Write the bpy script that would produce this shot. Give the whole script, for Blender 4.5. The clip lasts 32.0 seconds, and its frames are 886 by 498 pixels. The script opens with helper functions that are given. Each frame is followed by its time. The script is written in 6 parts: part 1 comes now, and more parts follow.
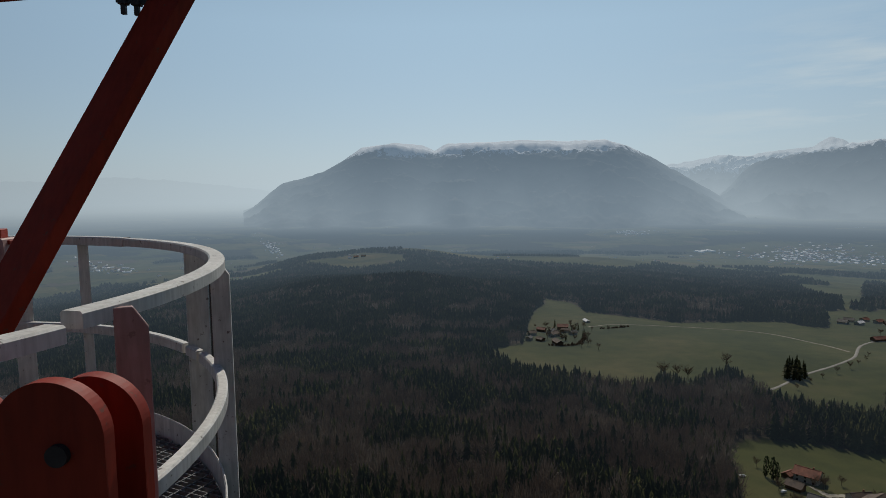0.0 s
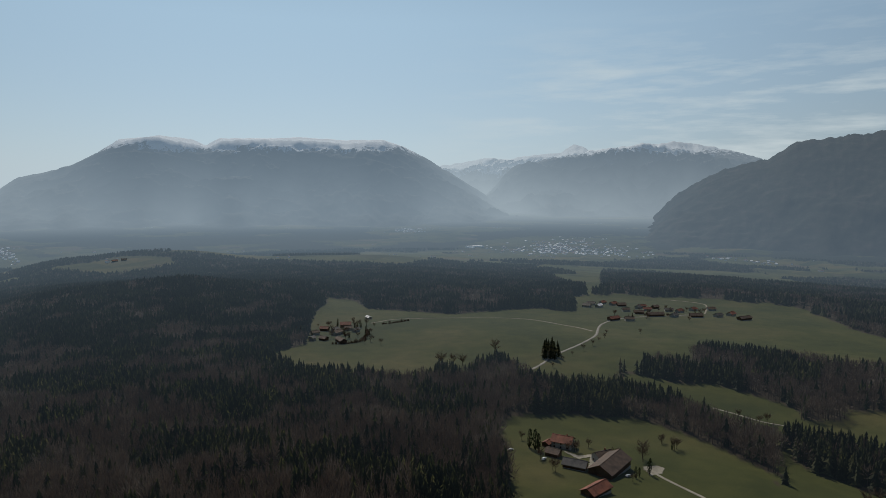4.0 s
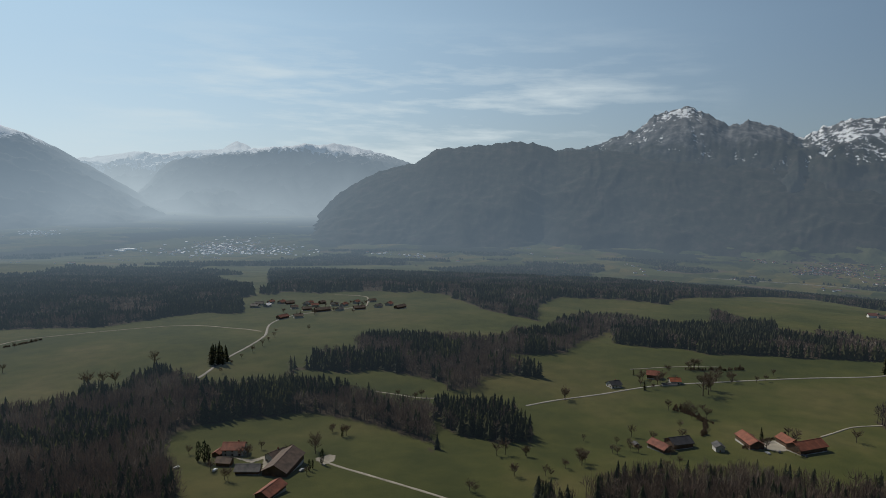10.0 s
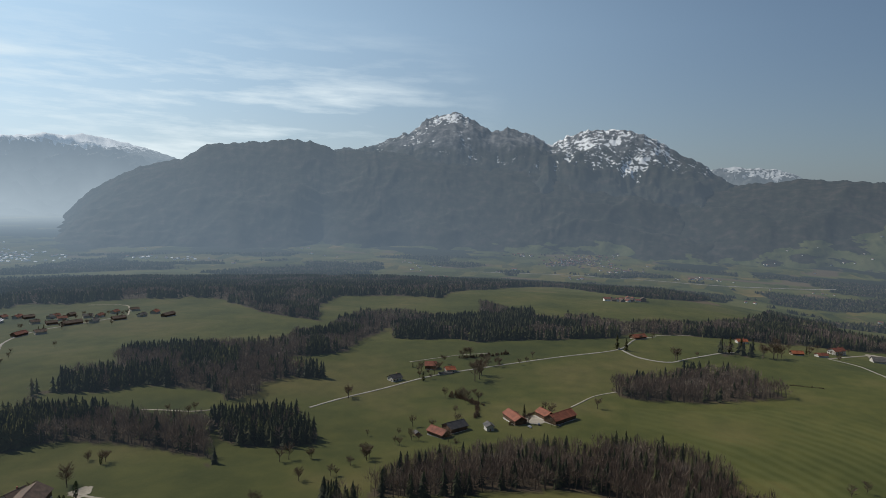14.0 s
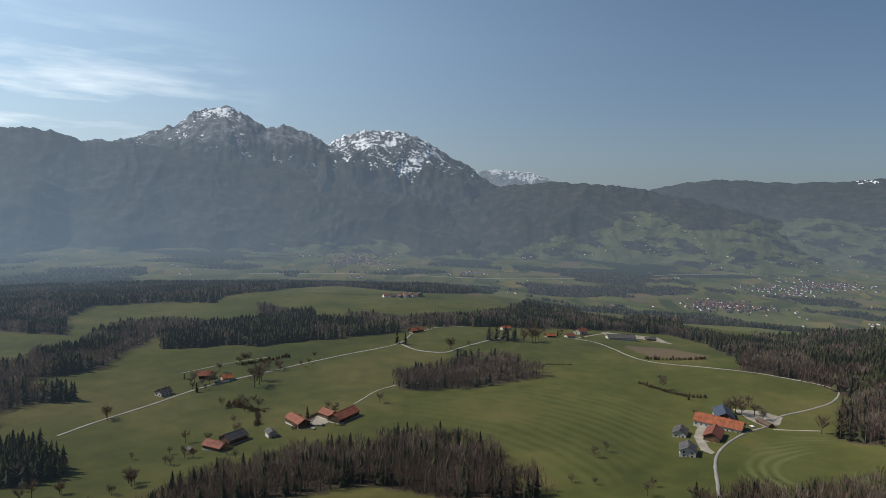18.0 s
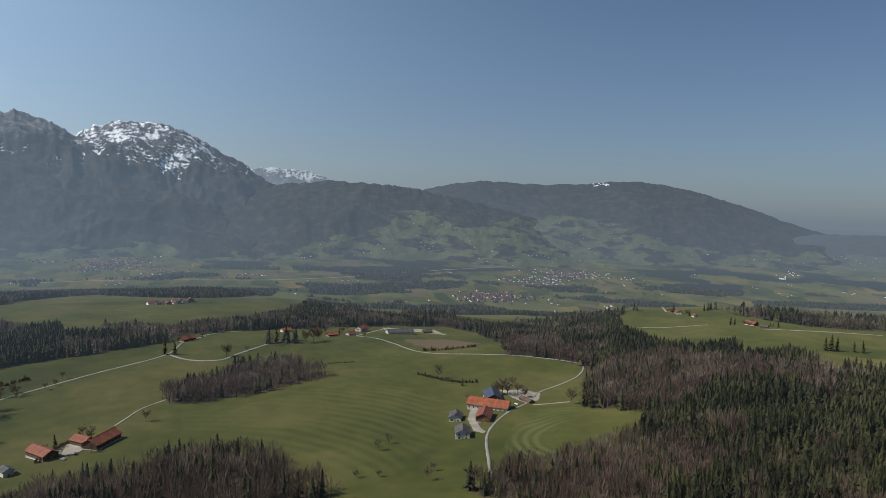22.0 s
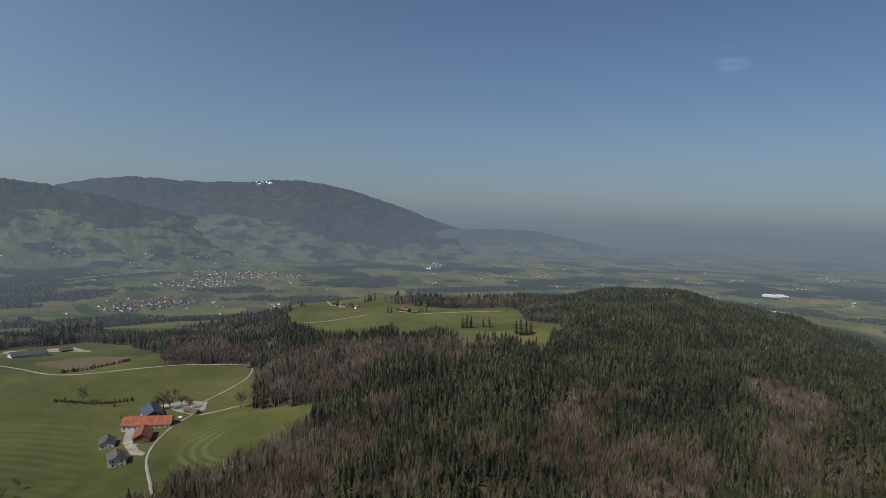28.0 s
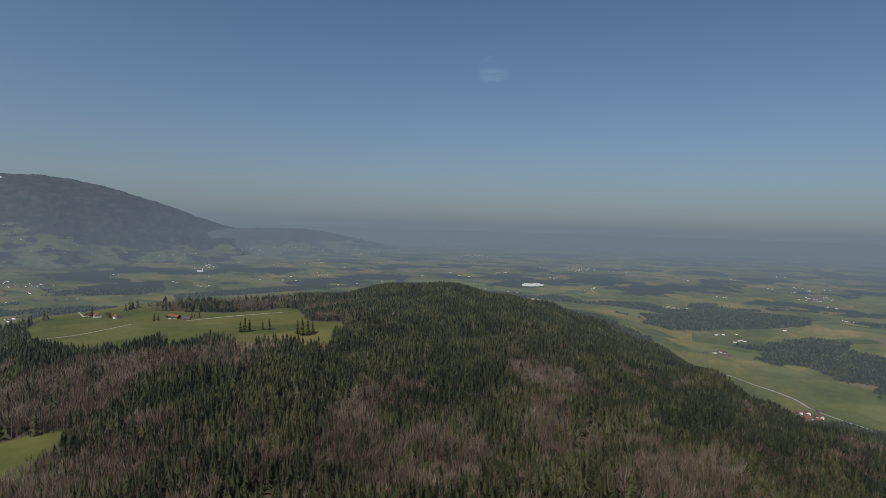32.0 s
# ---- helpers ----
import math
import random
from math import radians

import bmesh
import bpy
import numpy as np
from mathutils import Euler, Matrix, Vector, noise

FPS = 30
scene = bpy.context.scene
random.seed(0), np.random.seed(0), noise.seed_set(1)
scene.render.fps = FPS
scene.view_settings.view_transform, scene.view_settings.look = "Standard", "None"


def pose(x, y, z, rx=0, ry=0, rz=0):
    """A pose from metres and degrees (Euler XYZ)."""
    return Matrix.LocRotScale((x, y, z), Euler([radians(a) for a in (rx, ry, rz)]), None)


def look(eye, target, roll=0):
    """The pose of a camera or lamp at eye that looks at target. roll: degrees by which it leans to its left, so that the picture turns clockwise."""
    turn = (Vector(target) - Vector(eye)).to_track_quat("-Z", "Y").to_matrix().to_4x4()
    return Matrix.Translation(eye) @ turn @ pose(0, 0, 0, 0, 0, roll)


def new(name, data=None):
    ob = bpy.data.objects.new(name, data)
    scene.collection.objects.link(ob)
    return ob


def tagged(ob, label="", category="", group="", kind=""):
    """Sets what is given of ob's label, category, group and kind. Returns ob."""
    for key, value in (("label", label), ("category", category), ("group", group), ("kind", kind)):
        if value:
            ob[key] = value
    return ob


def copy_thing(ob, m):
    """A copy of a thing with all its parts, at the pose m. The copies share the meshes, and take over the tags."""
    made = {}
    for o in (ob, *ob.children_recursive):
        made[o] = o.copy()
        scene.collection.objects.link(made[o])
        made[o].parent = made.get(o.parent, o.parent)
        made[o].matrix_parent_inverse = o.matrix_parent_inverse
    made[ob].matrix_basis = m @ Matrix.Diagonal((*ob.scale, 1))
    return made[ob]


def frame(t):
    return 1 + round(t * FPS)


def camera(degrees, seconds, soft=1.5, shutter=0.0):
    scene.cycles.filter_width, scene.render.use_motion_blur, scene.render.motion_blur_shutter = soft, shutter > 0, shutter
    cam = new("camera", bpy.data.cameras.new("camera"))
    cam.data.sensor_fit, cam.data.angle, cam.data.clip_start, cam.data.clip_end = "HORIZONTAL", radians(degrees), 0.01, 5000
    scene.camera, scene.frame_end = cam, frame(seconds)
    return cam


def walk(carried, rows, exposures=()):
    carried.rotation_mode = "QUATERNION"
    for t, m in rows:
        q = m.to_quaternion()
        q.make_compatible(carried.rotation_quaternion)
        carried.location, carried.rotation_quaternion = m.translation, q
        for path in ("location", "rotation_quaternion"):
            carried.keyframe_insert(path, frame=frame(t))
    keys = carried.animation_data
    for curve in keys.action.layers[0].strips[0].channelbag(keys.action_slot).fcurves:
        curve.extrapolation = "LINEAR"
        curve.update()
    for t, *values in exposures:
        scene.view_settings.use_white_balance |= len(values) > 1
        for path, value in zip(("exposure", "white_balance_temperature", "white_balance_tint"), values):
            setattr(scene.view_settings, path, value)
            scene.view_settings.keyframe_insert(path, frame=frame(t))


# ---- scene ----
cam = camera(70.0, 32.0, soft=0.6)

# ---- camera and walk: a pan on a mast, about 150 m above the hilltop ----
EYE = 600.0
PATH = [(0, 1.17, -5.76, 0.67), (1, -3.73, -5.85, 0.50), (2, -8.64, -5.92, 0.31), (3, -13.55, -5.97, 0.12), (4, -18.46, -5.99, -0.08), (5, -23.38, -6.00, -0.29), (6, -28.30, -5.98, -0.49), (7, -33.22, -5.95, -0.69), (8, -38.15, -5.89, -0.89), (9, -43.08, -5.83, -1.09), (10, -48.01, -5.74, -1.27), (11, -52.95, -5.64, -1.45), (12, -57.88, -5.53, -1.62), (13, -62.82, -5.40, -1.77), (14, -67.76, -5.27, -1.91), (15, -72.71, -5.12, -2.04), (16, -77.66, -4.96, -2.15), (17, -82.60, -4.79, -2.25), (18, -87.56, -4.62, -2.33), (19, -92.51, -4.44, -2.40), (20, -97.46, -4.26, -2.44), (21, -102.42, -4.07, -2.47), (22, -107.37, -3.88, -2.49), (23, -112.33, -3.69, -2.48), (24, -117.28, -3.50, -2.46), (25, -122.23, -3.32, -2.43), (26, -127.19, -3.14, -2.37), (27, -132.14, -2.96, -2.30), (28, -137.08, -2.79, -2.22), (29, -142.03, -2.64, -2.13), (30, -146.97, -2.49, -2.02), (31, -151.90, -2.36, -1.91), (32, -156.83, -2.25, -1.78)]
walk(cam, [(t, pose(0, 0, EYE, 90 + p, r, y)) for t, y, p, r in PATH], ((0, -0.78, 6300, 8), (4, -0.74, 6300, 8), (9, -0.57, 6320, 8), (14, -0.20, 6300, 9), (20, 0.06, 6120, 10), (26, 0.05, 6080, 10), (32, 0.0, 6080, 10)))

# ---- sky and sun ----
SUN_AZ, SUN_EL = 5.0, 44.0
world = bpy.data.worlds.new("sky")
scene.world = world
world.use_nodes = True
wn, wl = world.node_tree.nodes, world.node_tree.links
sky = wn.new("ShaderNodeTexSky")
sky.sky_type, sky.sun_disc = "NISHITA", False
sky.sun_elevation, sky.sun_rotation = radians(SUN_EL), radians(SUN_AZ)
sky.altitude, sky.air_density, sky.dust_density, sky.ozone_density = 900, 1.0, 0.5, 3.0
SKY = 0.060
wn["Background"].inputs["Strength"].default_value = SKY


def wmath(op, one, two=None, clamp=False):
    m = wn.new("ShaderNodeMath")
    m.operation, m.use_clamp = op, clamp
    for sock, val in zip(m.inputs, (one, two)):
        if val is None:
            continue
        if isinstance(val, (int, float)):
            sock.default_value = val
        else:
            wl.new(val, sock)
    return m.outputs[0]


def wmix(factor, one, two):
    m = wn.new("ShaderNodeMix")
    m.data_type = "RGBA"
    for sock, val in ((m.inputs[0], factor), (m.inputs[6], one), (m.inputs[7], two)):
        if isinstance(val, tuple):
            sock.default_value = (*[v / SKY for v in val], 1)
        elif isinstance(val, (int, float)):
            sock.default_value = val
        else:
            wl.new(val, sock)
    return m.outputs[2]


# haze that whitens the sky towards the horizon, more so on the sun's side
wc = wn.new("ShaderNodeTexCoord")
up = wn.new("ShaderNodeSeparateXYZ")
wl.new(wc.outputs["Generated"], up.inputs[0])
dot = wn.new("ShaderNodeVectorMath")
dot.operation = "DOT_PRODUCT"
wl.new(wc.outputs["Generated"], dot.inputs[0])
ea, ee = radians(SUN_AZ), radians(SUN_EL)
dot.inputs[1].default_value = (math.sin(ea) * math.cos(ee), math.cos(ea) * math.cos(ee), math.sin(ee))
lobe = wmath("POWER", wmath("ADD", wmath("MULTIPLY", dot.outputs["Value"], 0.5), 0.5), 4.0)
thick = wmath("POWER", 2.718, wmath("MULTIPLY", wmath("MAXIMUM", up.outputs[2], 0.0), -9.0))
haze = wmix(lobe, (0.158, 0.190, 0.218), (1.52, 1.74, 1.84))
low_sky = wmath("MULTIPLY", wmath("SUBTRACT", 0.62, up.outputs[2]), 2.6, True)
veil = wmix(wmath("MULTIPLY", wmath("MULTIPLY", lobe, low_sky), 0.85), sky.outputs[0], (0.78, 1.10, 1.36))
sky_color = wmix(wmath("MULTIPLY", thick, 0.96), veil, haze)
# thin streaks of cirrus
wmap = wn.new("ShaderNodeMapping")
wmap.inputs["Scale"].default_value = (2.2, 2.2, 15.0)
wl.new(wc.outputs["Generated"], wmap.inputs[0])
wisp = wn.new("ShaderNodeTexNoise")
wisp.inputs["Scale"].default_value, wisp.inputs["Detail"].default_value, wisp.inputs["Roughness"].default_value = 2.3, 6, 0.58
wl.new(wmap.outputs[0], wisp.inputs["Vector"])
streak = wmath("MULTIPLY", wmath("SUBTRACT", wisp.outputs[0], 0.46), 4.0, True)
low = wmath("MULTIPLY", wmath("SUBTRACT", 0.25, up.outputs[2]), 9.0, True)
toward = wmath("ADD", wmath("MULTIPLY", up.outputs[0], 0.707), wmath("MULTIPLY", up.outputs[1], 0.707))
side = wmath("MULTIPLY", wmath("SUBTRACT", toward, 0.87), 8.0, True)
sky_color = wmix(wmath("MULTIPLY", wmath("MULTIPLY", streak, low), wmath("MULTIPLY", side, 0.9)), sky_color, (0.95, 1.04, 1.06))
lone = wn.new("ShaderNodeVectorMath")
lone.operation = "DOT_PRODUCT"
wl.new(wc.outputs["Generated"], lone.inputs[0])
lone.inputs[1].default_value = (0.315, -0.919, 0.235)
puff = wmath("MULTIPLY", wmath("SUBTRACT", lone.outputs["Value"], 0.99915), 1500.0, True)
sky_color = wmix(wmath("MULTIPLY", wmath("MULTIPLY", puff, wmath("MULTIPLY", wmath("SUBTRACT", wisp.outputs[0], 0.46), 6.0, True)), 0.6), sky_color, (0.42, 0.50, 0.60))
wl.new(sky_color, wn["Background"].inputs["Color"])

lamp = bpy.data.lights.new("sun", "SUN")
lamp.energy, lamp.angle, lamp.color = 4.8, radians(0.5), (1.0, 0.925, 0.81)
sun = new("sun", lamp)
a, e = radians(SUN_AZ), radians(SUN_EL)
sun.matrix_world = look((0, 0, 0), (-math.sin(a) * math.cos(e), -math.cos(a) * math.cos(e), -math.sin(e)))
sun.location = (0, 0, EYE + 300)

# ---- materials ----
def material(name, rough=0.8, spec=0.3, metal=0.0):
    m = bpy.data.materials.new(name)
    m.use_nodes = True
    b = m.node_tree.nodes["Principled BSDF"]
    b.inputs["Roughness"].default_value = rough
    b.inputs["Specular IOR Level"].default_value = spec
    b.inputs["Metallic"].default_value = metal
    return m, m.node_tree.nodes, m.node_tree.links, b


def ramp(nodes, links, source, stops):
    r = nodes.new("ShaderNodeValToRGB")
    while len(r.color_ramp.elements) < len(stops):
        r.color_ramp.elements.new(0.5)
    for el, (at, col) in zip(r.color_ramp.elements, stops):
        el.position, el.color = at, (*col, 1) if len(col) == 3 else col
    links.new(source, r.inputs[0])
    return r.outputs[0]


def noise_of(nodes, links, scale, detail=4, source="Object", rough=0.6, stretch=None):
    t = nodes.new("ShaderNodeTexCoord")
    n = nodes.new("ShaderNodeTexNoise")
    n.inputs["Scale"].default_value, n.inputs["Detail"].default_value, n.inputs["Roughness"].default_value = scale, detail, rough
    v = t.outputs[source]
    if stretch:
        mp = nodes.new("ShaderNodeMapping")
        mp.inputs["Scale"].default_value = stretch
        links.new(v, mp.inputs[0])
        v = mp.outputs[0]
    links.new(v, n.inputs["Vector"])
    return n.outputs[0]


def mixed(nodes, links, factor, one, two, blend="MIX"):
    m = nodes.new("ShaderNodeMix")
    m.data_type, m.blend_type = "RGBA", blend
    for sock, val in ((m.inputs[0], factor), (m.inputs[6], one), (m.inputs[7], two)):
        if isinstance(val, (int, float)):
            sock.default_value = val
        elif isinstance(val, tuple):
            sock.default_value = (*val, 1) if len(val) == 3 else val
        else:
            links.new(val, sock)
    return m.outputs[2]


def bumped(nodes, links, bsdf, height, strength, distance):
    b = nodes.new("ShaderNodeBump")
    b.inputs["Strength"].default_value, b.inputs["Distance"].default_value = strength, distance
    links.new(height, b.inputs["Height"])
    links.new(b.outputs[0], bsdf.inputs["Normal"])


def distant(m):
    """Paints haze on a surface: mixes in emission of the stored haze colour and share."""
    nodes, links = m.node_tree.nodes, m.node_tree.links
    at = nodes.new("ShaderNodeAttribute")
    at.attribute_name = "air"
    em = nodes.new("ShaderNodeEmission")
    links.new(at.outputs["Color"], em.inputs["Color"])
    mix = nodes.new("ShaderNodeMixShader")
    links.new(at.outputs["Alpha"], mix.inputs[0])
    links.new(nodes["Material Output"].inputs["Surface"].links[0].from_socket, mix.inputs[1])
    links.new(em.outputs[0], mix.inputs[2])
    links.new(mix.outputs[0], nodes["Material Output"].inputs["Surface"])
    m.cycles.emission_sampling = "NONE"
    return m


def per_piece(nodes, island=True):
    if island:
        return nodes.new("ShaderNodeNewGeometry").outputs["Random Per Island"]
    return nodes.new("ShaderNodeObjectInfo").outputs["Random"]


def attribute(nodes, name, out="Fac"):
    at = nodes.new("ShaderNodeAttribute")
    at.attribute_name = name
    return at.outputs[out]


def leafy(name, stops, far=False, thin_share=0.5, kin=False):
    m, n, l, b = material(name, 0.7, 0.3)
    pick = per_piece(n)
    if kin:
        # each tree has its own tone, each bough a little of its own
        own = n.new("ShaderNodeMath")
        own.operation = "MULTIPLY"
        l.new(pick, own.inputs[0])
        own.inputs[1].default_value = 0.16
        both = n.new("ShaderNodeMath")
        both.operation = "MULTIPLY_ADD"
        l.new(attribute(n, "kin"), both.inputs[0])
        both.inputs[1].default_value = 0.84
        l.new(own.outputs[0], both.inputs[2])
        pick = both.outputs[0]
    col = ramp(n, l, pick, stops)
    spots = noise_of(n, l, 0.35, 3)
    col = mixed(n, l, 0.5, col, ramp(n, l, spots, [(0.3, (0.45, 0.45, 0.45)), (0.7, (1.3, 1.3, 1.3))]), "MULTIPLY")
    l.new(col, b.inputs["Base Color"])
    # thin needles and twigs let a part of the light through
    thin = n.new("ShaderNodeBsdfTranslucent")
    l.new(col, thin.inputs["Color"])
    both = n.new("ShaderNodeMixShader")
    both.inputs[0].default_value = thin_share
    l.new(b.outputs[0], both.inputs[1])
    l.new(thin.outputs[0], both.inputs[2])
    l.new(both.outputs[0], n["Material Output"].inputs["Surface"])
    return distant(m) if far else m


SPRUCE = [(0.0, (0.024, 0.029, 0.012)), (0.45, (0.052, 0.057, 0.021)), (0.8, (0.104, 0.103, 0.037)), (1.0, (0.138, 0.124, 0.055))]
BARE = [(0.0, (0.070, 0.047, 0.032)), (0.4, (0.114, 0.077, 0.053)), (0.75, (0.150, 0.110, 0.078)), (1.0, (0.225, 0.180, 0.136))]
MAT = {}
for key, stops, share in (("spruce", SPRUCE, 0.55), ("bare", BARE, 0.2)):
    MAT[key] = leafy(key, stops, False, share)
    MAT[key + "_wood"] = leafy(key + "_wood", stops, False, share, True)
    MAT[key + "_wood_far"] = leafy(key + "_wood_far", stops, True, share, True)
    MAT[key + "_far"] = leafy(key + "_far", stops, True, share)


def paint(name, color, rough=0.6, vary=0.25, scale=3.0, spec=0.3, far=False, metal=0.0, bump=0.0):
    """A plain coat of one colour with stains at two scales."""
    m, n, l, b = material(name, rough, spec, metal)
    big = noise_of(n, l, scale * 0.15, 3)
    fine = noise_of(n, l, scale * 2, 5)
    lo, hi = 1 - vary, 1 + vary
    c = mixed(n, l, 1.0, color, ramp(n, l, big, [(0.3, (lo, lo, lo)), (0.7, (hi, hi, hi))]), "MULTIPLY")
    c = mixed(n, l, 0.6, c, ramp(n, l, fine, [(0.3, (lo, lo, lo)), (0.7, (hi, hi, hi))]), "MULTIPLY")
    l.new(c, b.inputs["Base Color"])
    if bump:
        bumped(n, l, b, fine, 0.5, bump)
    return distant(m) if far else m


# ground: meadow, forest floor, mown stripes and bare soil by land cover
def ground_material(name):
    m, n, l, b = material(name, 0.95, 0.1)
    big = noise_of(n, l, 0.006, 4)
    mid = noise_of(n, l, 0.05, 4)
    fine = noise_of(n, l, 0.9, 4)
    grass = ramp(n, l, big, [(0.32, (0.049, 0.057, 0.015)), (0.5, (0.075, 0.079, 0.021)), (0.68, (0.112, 0.099, 0.035))])
    grass = mixed(n, l, 0.75, grass, ramp(n, l, mid, [(0.3, (0.75, 0.8, 0.75)), (0.7, (1.2, 1.15, 1.1))]), "MULTIPLY")
    grass = mixed(n, l, 0.5, grass, ramp(n, l, fine, [(0.3, (0.8, 0.8, 0.8)), (0.7, (1.15, 1.15, 1.15))]), "MULTIPLY")
    litter = ramp(n, l, mid, [(0.3, (0.05, 0.038, 0.024)), (0.7, (0.085, 0.062, 0.04))])
    b.inputs["Diffuse Roughness"].default_value = 0.45
    litter = mixed(n, l, attribute(n, "cover", "Alpha"), litter, (0.022, 0.026, 0.015))
    cells = n.new("ShaderNodeTexVoronoi")
    cells.inputs["Scale"].default_value = 0.009
    where = n.new("ShaderNodeTexCoord")
    turn = n.new("ShaderNodeMapping")
    turn.inputs["Rotation"].default_value[2], turn.inputs["Scale"].default_value = 0.5, (1.0, 1.9, 1.0)
    l.new(where.outputs["Object"], turn.inputs[0])
    l.new(turn.outputs[0], cells.inputs["Vector"])
    part_of = n.new("ShaderNodeSeparateColor")
    l.new(cells.outputs["Color"], part_of.inputs[0])
    grass = mixed(n, l, attribute(n, "cover", "Alpha"), grass, ramp(n, l, part_of.outputs[0], [(0.0, (0.6, 0.68, 0.68)), (0.5, (1.0, 1.0, 1.0)), (0.8, (1.35, 1.22, 1.2)), (1.0, (1.8, 1.4, 1.5))]), "MULTIPLY")
    cover = n.new("ShaderNodeSeparateColor")
    l.new(attribute(n, "cover", "Color"), cover.inputs[0])
    c = mixed(n, l, cover.outputs[1], grass, (0.105, 0.112, 0.038))
    c = mixed(n, l, cover.outputs[2], c, (0.125, 0.09, 0.056))
    c = mixed(n, l, cover.outputs[0], c, litter)
    l.new(c, b.inputs["Base Color"])
    bumped(n, l, b, fine, 0.6, 0.3)
    # haze goes in as emission, on the near meadow too
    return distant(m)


MAT["ground"] = ground_material("meadow")


def mountain_material(name, snow, tree):
    """Woods on the lower slopes, bare rock above, snow in patches on the heights."""
    m, n, l, b = material(name, 0.95, 0.1)
    alt, hard = attribute(n, "alt"), attribute(n, "lie")
    rock = ramp(n, l, noise_of(n, l, 0.022, 7, rough=0.7, stretch=(1, 1, 0.5)), [(0.36, (0.034, 0.036, 0.040)), (0.5, (0.095, 0.096, 0.099)), (0.66, (0.215, 0.213, 0.212))])
    wood = ramp(n, l, noise_of(n, l, 0.02, 6), [(0.3, (0.016, 0.018, 0.013)), (0.5, (0.029, 0.030, 0.021)), (0.68, (0.056, 0.047, 0.038))])
    spread = n.new("ShaderNodeMath")
    spread.operation = "MULTIPLY_ADD"
    l.new(noise_of(n, l, 0.008, 6), spread.inputs[0])
    spread.inputs[1].default_value = 700
    l.new(alt, spread.inputs[2])
    up = n.new("ShaderNodeMapRange")
    l.new(spread.outputs[0], up.inputs[0])
    up.inputs[1].default_value, up.inputs[2].default_value = tree, tree + 160
    open_land = n.new("ShaderNodeMath")
    open_land.operation = "ADD"
    l.new(noise_of(n, l, 0.0065, 6, rough=0.55, stretch=(1, 1, 3.2)), open_land.inputs[0])
    l.new(attribute(n, "field"), open_land.inputs[1])
    cleared = n.new("ShaderNodeMapRange")
    l.new(open_land.outputs[0], cleared.inputs[0])
    cleared.inputs[1].default_value, cleared.inputs[2].default_value = 0.535, 0.55
    wood = mixed(n, l, cleared.outputs[0], wood, ramp(n, l, noise_of(n, l, 0.015, 4), [(0.35, (0.056, 0.070, 0.026)), (0.65, (0.102, 0.106, 0.048))]))
    c = mixed(n, l, up.outputs[0], wood, rock)
    patch = n.new("ShaderNodeMath")
    patch.operation = "MULTIPLY_ADD"
    l.new(noise_of(n, l, 0.042, 7, rough=0.68, stretch=(1, 1, 0.4)), patch.inputs[0])
    patch.inputs[1].default_value = 2300
    # it gathers in wide drifts and leaves other faces bare
    drift = n.new("ShaderNodeMath")
    drift.operation = "MULTIPLY_ADD"
    l.new(noise_of(n, l, 0.0075, 3), drift.inputs[0])
    drift.inputs[1].default_value = 900
    l.new(hard, drift.inputs[2])
    l.new(drift.outputs[0], patch.inputs[2])
    ice = n.new("ShaderNodeMapRange")
    l.new(patch.outputs[0], ice.inputs[0])
    ice.inputs[1].default_value, ice.inputs[2].default_value = snow, snow + 25
    c = mixed(n, l, ice.outputs[0], c, (0.90, 0.92, 0.94))
    l.new(c, b.inputs["Base Color"])
    bumped(n, l, b, noise_of(n, l, 0.03, 5), 0.6, 2.0)
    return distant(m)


# ---- the land ----
KNOT_R = [250, 500, 900, 1500, 2300, 3400, 5000]
RELIEF = {
    -40: [-160, -195, -250, -310, -400, -520, -545],
    -20: [-160, -193, -232, -265, -345, -440, -545],
    -12: [-160, -191, -226, -230, -330, -358, -545],
    -5: [-160, -191, -224, -222, -328, -334, -545],
    4: [-160, -191, -225, -245, -318, -384, -545],
    10: [-160, -192, -225, -260, -322, -386, -545],
    25: [-163, -198, -222, -258, -340, -430, -545],
    40: [-165, -203, -222, -252, -330, -450, -545],
    60: [-165, -205, -215, -250, -330, -470, -545],
    85: [-160, -195, -205, -240, -330, -470, -545],
    105: [-155, -185, -200, -260, -400, -500, -545],
    116: [-154, -177, -194, -265, -385, -520, -545],
    121: [-152, -172, -191, -238, -375, -515, -545],
    125: [-152, -168, -174, -208, -360, -500, -545],
    133: [-151, -163, -167, -188, -340, -480, -545],
    140: [-150, -155, -164, -188, -300, -440, -545],
    147: [-150, -152, -158, -185, -270, -420, -545],
    153: [-150, -150, -152, -160, -232, -400, -545],
    158: [-150, -150, -148, -150, -228, -400, -545],
    162: [-150, -152, -155, -170, -262, -420, -545],
    166: [-150, -154, -160, -187, -300, -430, -545],
    170: [-150, -156, -172, -220, -335, -450, -545],
    175: [-150, -160, -188, -265, -430, -520, -545],
    180: [-150, -164, -190, -320, -500, -545, -545],
    184: [-150, -166, -231, -400, -545, -545, -545],
    188: [-150, -168, -246, -420, -545, -545, -545],
    200: [-150, -180, -290, -450, -545, -545, -545],
    260: [-150, -190, -300, -400, -500, -545, -545],
    320: [-160, -195, -250, -310, -400, -520, -545],
}
REL_A = np.array(sorted(RELIEF), float)
REL_Z = np.array([RELIEF[int(a)] for a in REL_A], float)


def smooth(f):
    return f * f * (3 - 2 * f)


